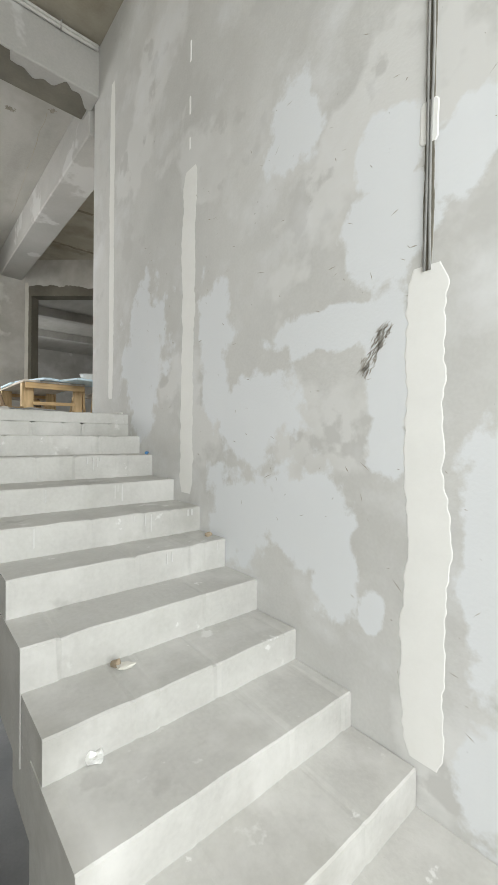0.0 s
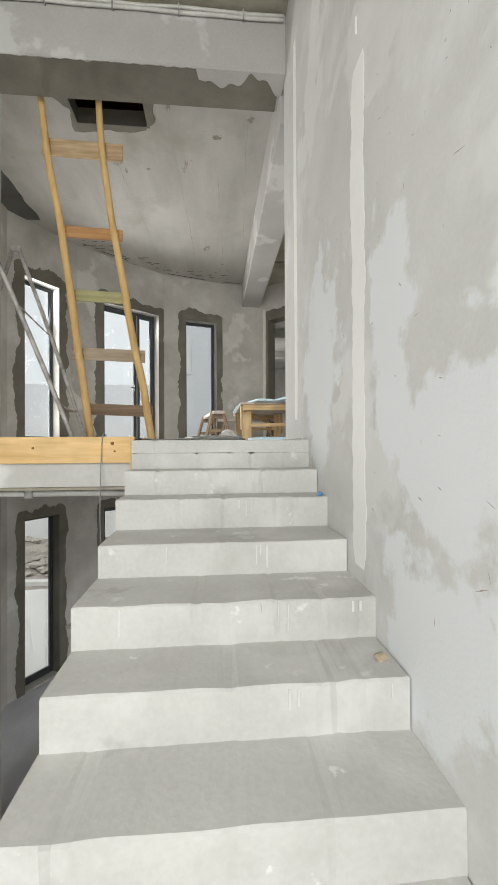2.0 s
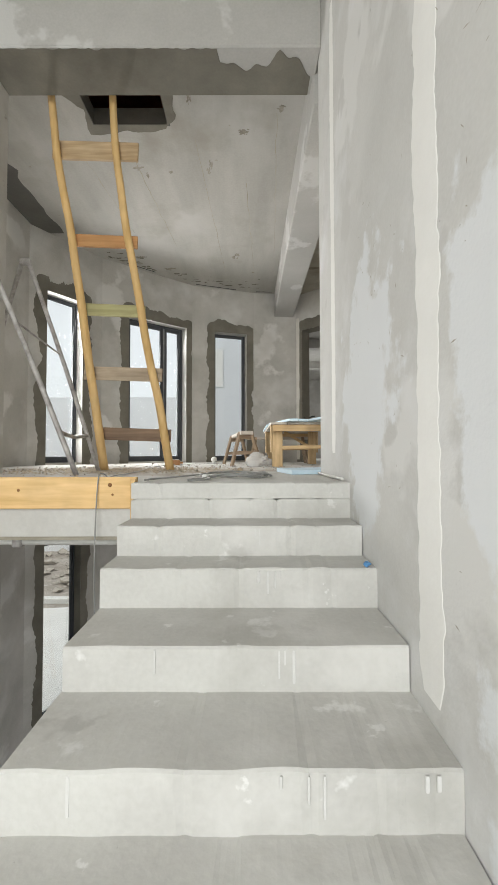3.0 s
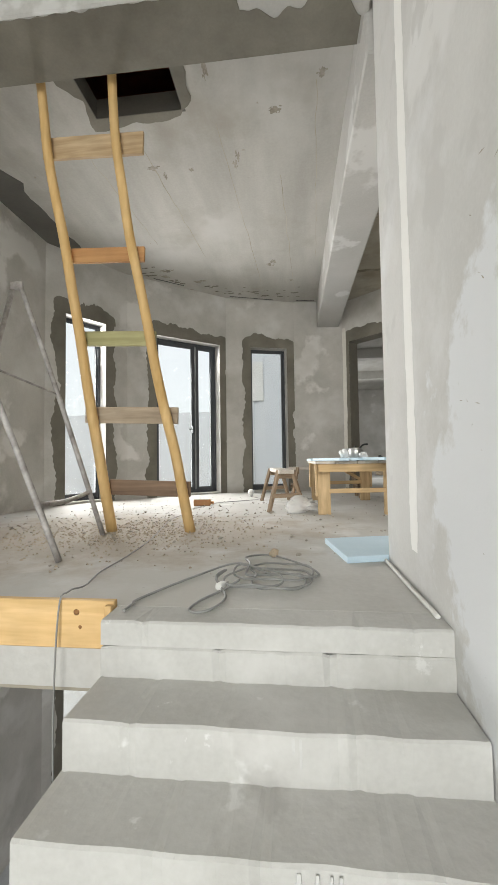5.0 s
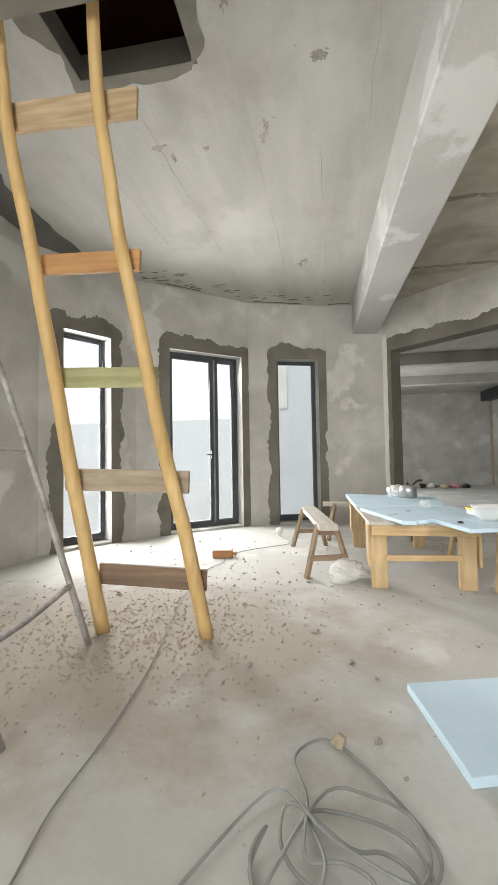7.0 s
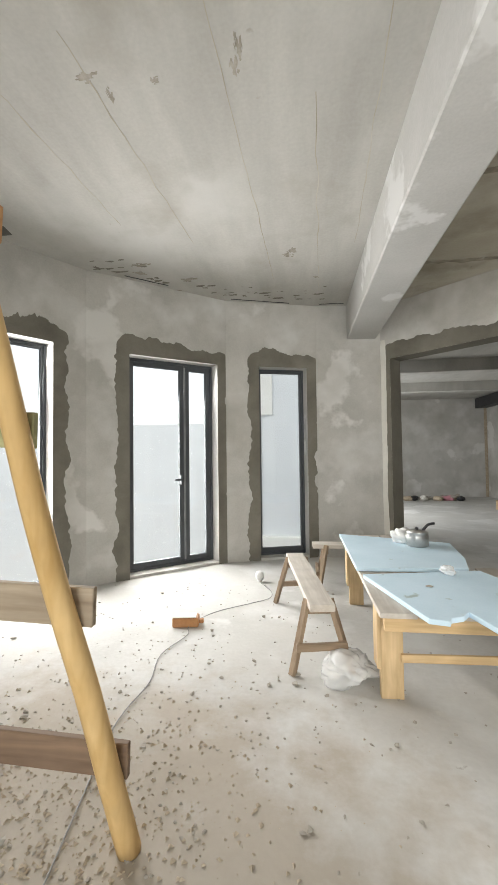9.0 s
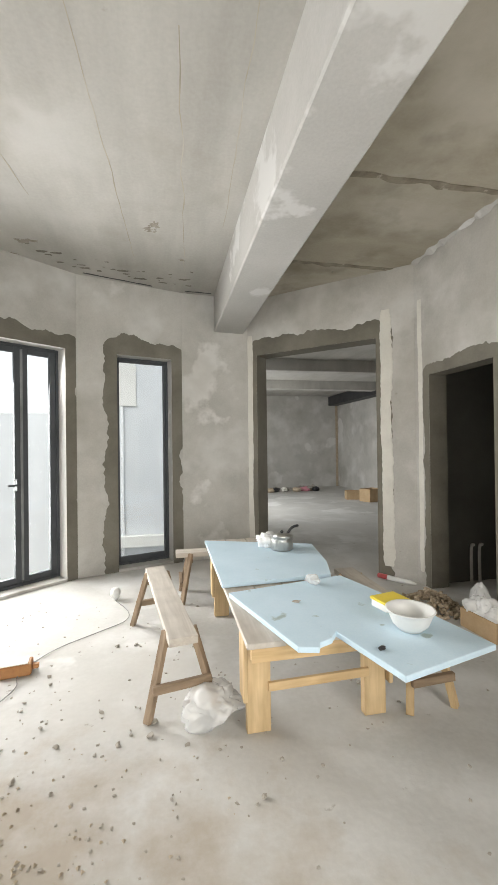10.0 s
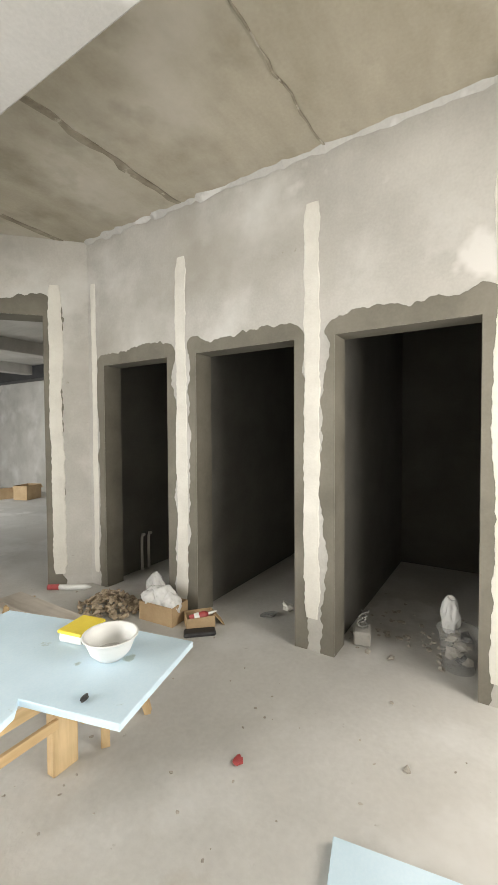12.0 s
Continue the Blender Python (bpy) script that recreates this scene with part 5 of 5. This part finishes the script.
# ---- far room ----
pile = bmesh.new()
for k in range(40):
    lump((rnd.uniform(0.1, 0.4), rnd.uniform(0.1, 0.25), rnd.uniform(0.05, 0.16)), k + 500, 0.5, 1, pile, pose(rnd.uniform(3.9, 5.6), rnd.uniform(16.2, 16.9), F - 0.004, 0, 0, rnd.uniform(0, 360)))
thing("rubbish_pile", pile, M_STONE, "low pile of mixed rubbish along the far wall", "rubbish", kind="stuff")
for k in range(7):
    thing("sack", crumple((0.35, 0.22, 0.16), 40.0 + k, 0.3), (M_CHIP, M_BLACK, M_PAPER, M_CHIP, M_PINK)[k % 5], "crumpled dusty sack in the rubbish pile", "sack", group="sacks").matrix_world = pose(4.0 + 0.26 * k + 0.09 * math.sin(5 * k), 16.15 + 0.06 * (k % 3), F - 0.004, 0, 0, 40 * k)
carton(pose(6.0, 13.6, F - 0.004, 0, 0, 20), 0.45, 0.35, 0.32, "cardboard box standing in the far room")
carton(pose(5.75, 14.1, F - 0.004, 0, 0, -15), 0.40, 0.30, 0.22, "flattened cardboard box in the far room")
thing("duct", box(6.40, 6.74, 9.5, 17.28, 4.62, 4.93, 0.01), M_BLACK, "black duct along the ceiling of the far room", "duct")
for y in (11.5, 14.0):
    thing("room_beam", box(1.55, 6.74, y, y + 0.25, 4.72, 4.96, 0.01), M_CEIL, "concrete beam across the far room", "beam", kind="structure")

# ---- lower storey ----
wb = base("site_stool", pose(-0.62, 6.70, LOW, 0, 0, -30), "tall rough timber work stand with a grey board top", "stand")
part("top", box(-0.50, 0.50, -0.40, 0.40, 1.13, 1.17, 0.004), M_DUSTWOOD, wb)
for sx in (-1, 1):
    for sy in (-1, 1):
        part("leg", beam_between((sx * 0.49, sy * 0.39, 0), (sx * 0.40, sy * 0.30, 1.13), 0.07, 0.06, 0.003), M_OLDWOODZ, wb)
    part("side_rail", beam_between((sx * 0.47, -0.37, 0.24), (sx * 0.47, 0.37, 0.24), 0.03, 0.07, 0.003), M_OLDWOOD, wb)
    part("side_rail", beam_between((sx * 0.44, -0.34, 0.62), (sx * 0.44, 0.34, 0.62), 0.03, 0.06, 0.003), M_OLDWOOD, wb)
for sy in (-1, 1):
    part("rail", beam_between((-0.47, sy * 0.38, 0.32), (0.47, sy * 0.38, 0.32), 0.03, 0.07, 0.003), M_OLDWOOD, wb)
    part("knee_brace", beam_between((-0.40, sy * 0.32, 0.85), (-0.15, sy * 0.30, 1.12), 0.03, 0.05, 0.003), M_OLDWOOD, wb)
    part("knee_brace", beam_between((0.40, sy * 0.32, 0.85), (0.15, sy * 0.30, 1.12), 0.03, 0.05, 0.003), M_OLDWOOD, wb)
lb = base("bucket", pose(0.42, 3.42, LOW), "black rubber bucket on the lower floor", "bucket")
part("body", lathe([(0.10, 0), (0.14, 0.28), (0.15, 0.285), (0.135, 0.28), (0.095, 0.01)], 24), M_BLACK, lb)
pk = base("bottle", pose(0.44, 3.80, LOW), "pink plastic bottle with a black cap", "bottle")
part("body", lathe([(0.07, 0), (0.075, 0.02), (0.075, 0.22), (0.04, 0.28)], 20), M_PINK, pk)
part("cap", lathe([(0.045, 0.28), (0.045, 0.32)], 14), M_BLACK, pk, "black screw cap")
thing("cable", tube([(-0.45 + (0.22 + 0.16 * math.sin(k * 1.9)) * math.cos(k * 0.62), 4.4 + (0.34 + 0.2 * math.cos(k * 1.3)) * math.sin(k * 0.62) + 0.01 * k, LOW + 0.009) for k in range(34)], 0.007, 6, smooth=4), M_CABLEW, "tangle of pale cable on the lower floor", "cable")

# ---- outside, seen through the lower windows ----
rub = bmesh.new()
for k in range(260):
    d = rnd.uniform(0.08, 0.4)
    lump((d * 1.3, d, d * 0.5), k + 700, 0.5, 1, rub, pose(rnd.uniform(-9, 1), rnd.uniform(12.6, 17.8), LOW - 0.13, 0, 0, rnd.uniform(0, 360)))
thing("rubble_ground", rub, M_STONE, "broken stones and rubble over bare soil", "rubble", kind="stuff")
for k, (x, y, c) in enumerate(((-1.8, 13.2, M_AMBER), (-1.4, 12.9, M_PINE), (-4.5, 15.5, M_BLUE), (-4.0, 15.8, M_BLUE), (-3.0, 15.2, M_WHITE))):
    bs = base("basin", pose(x, y, LOW - 0.12), "round plastic basin on bare ground outside", "basin", group="basins outside")
    part("body", lathe([(0.22, 0), (0.32, 0.22), (0.34, 0.22), (0.30, 0.20), (0.2, 0.02)], 20), c, bs)
thing("kerb", box(-12, 1.1, 12.2, 12.4, LOW - 0.13, LOW + 0.03, 0.02), M_PAVE, "pale concrete kerb across the yard", "kerb", kind="structure")
thing("leaning_board", beam_between((0.35, 11.2, LOW - 0.06), (0.75, 11.6, 0.4), 0.3, 0.03), M_PAPER, "pale board leaning outside the lower window", "board")
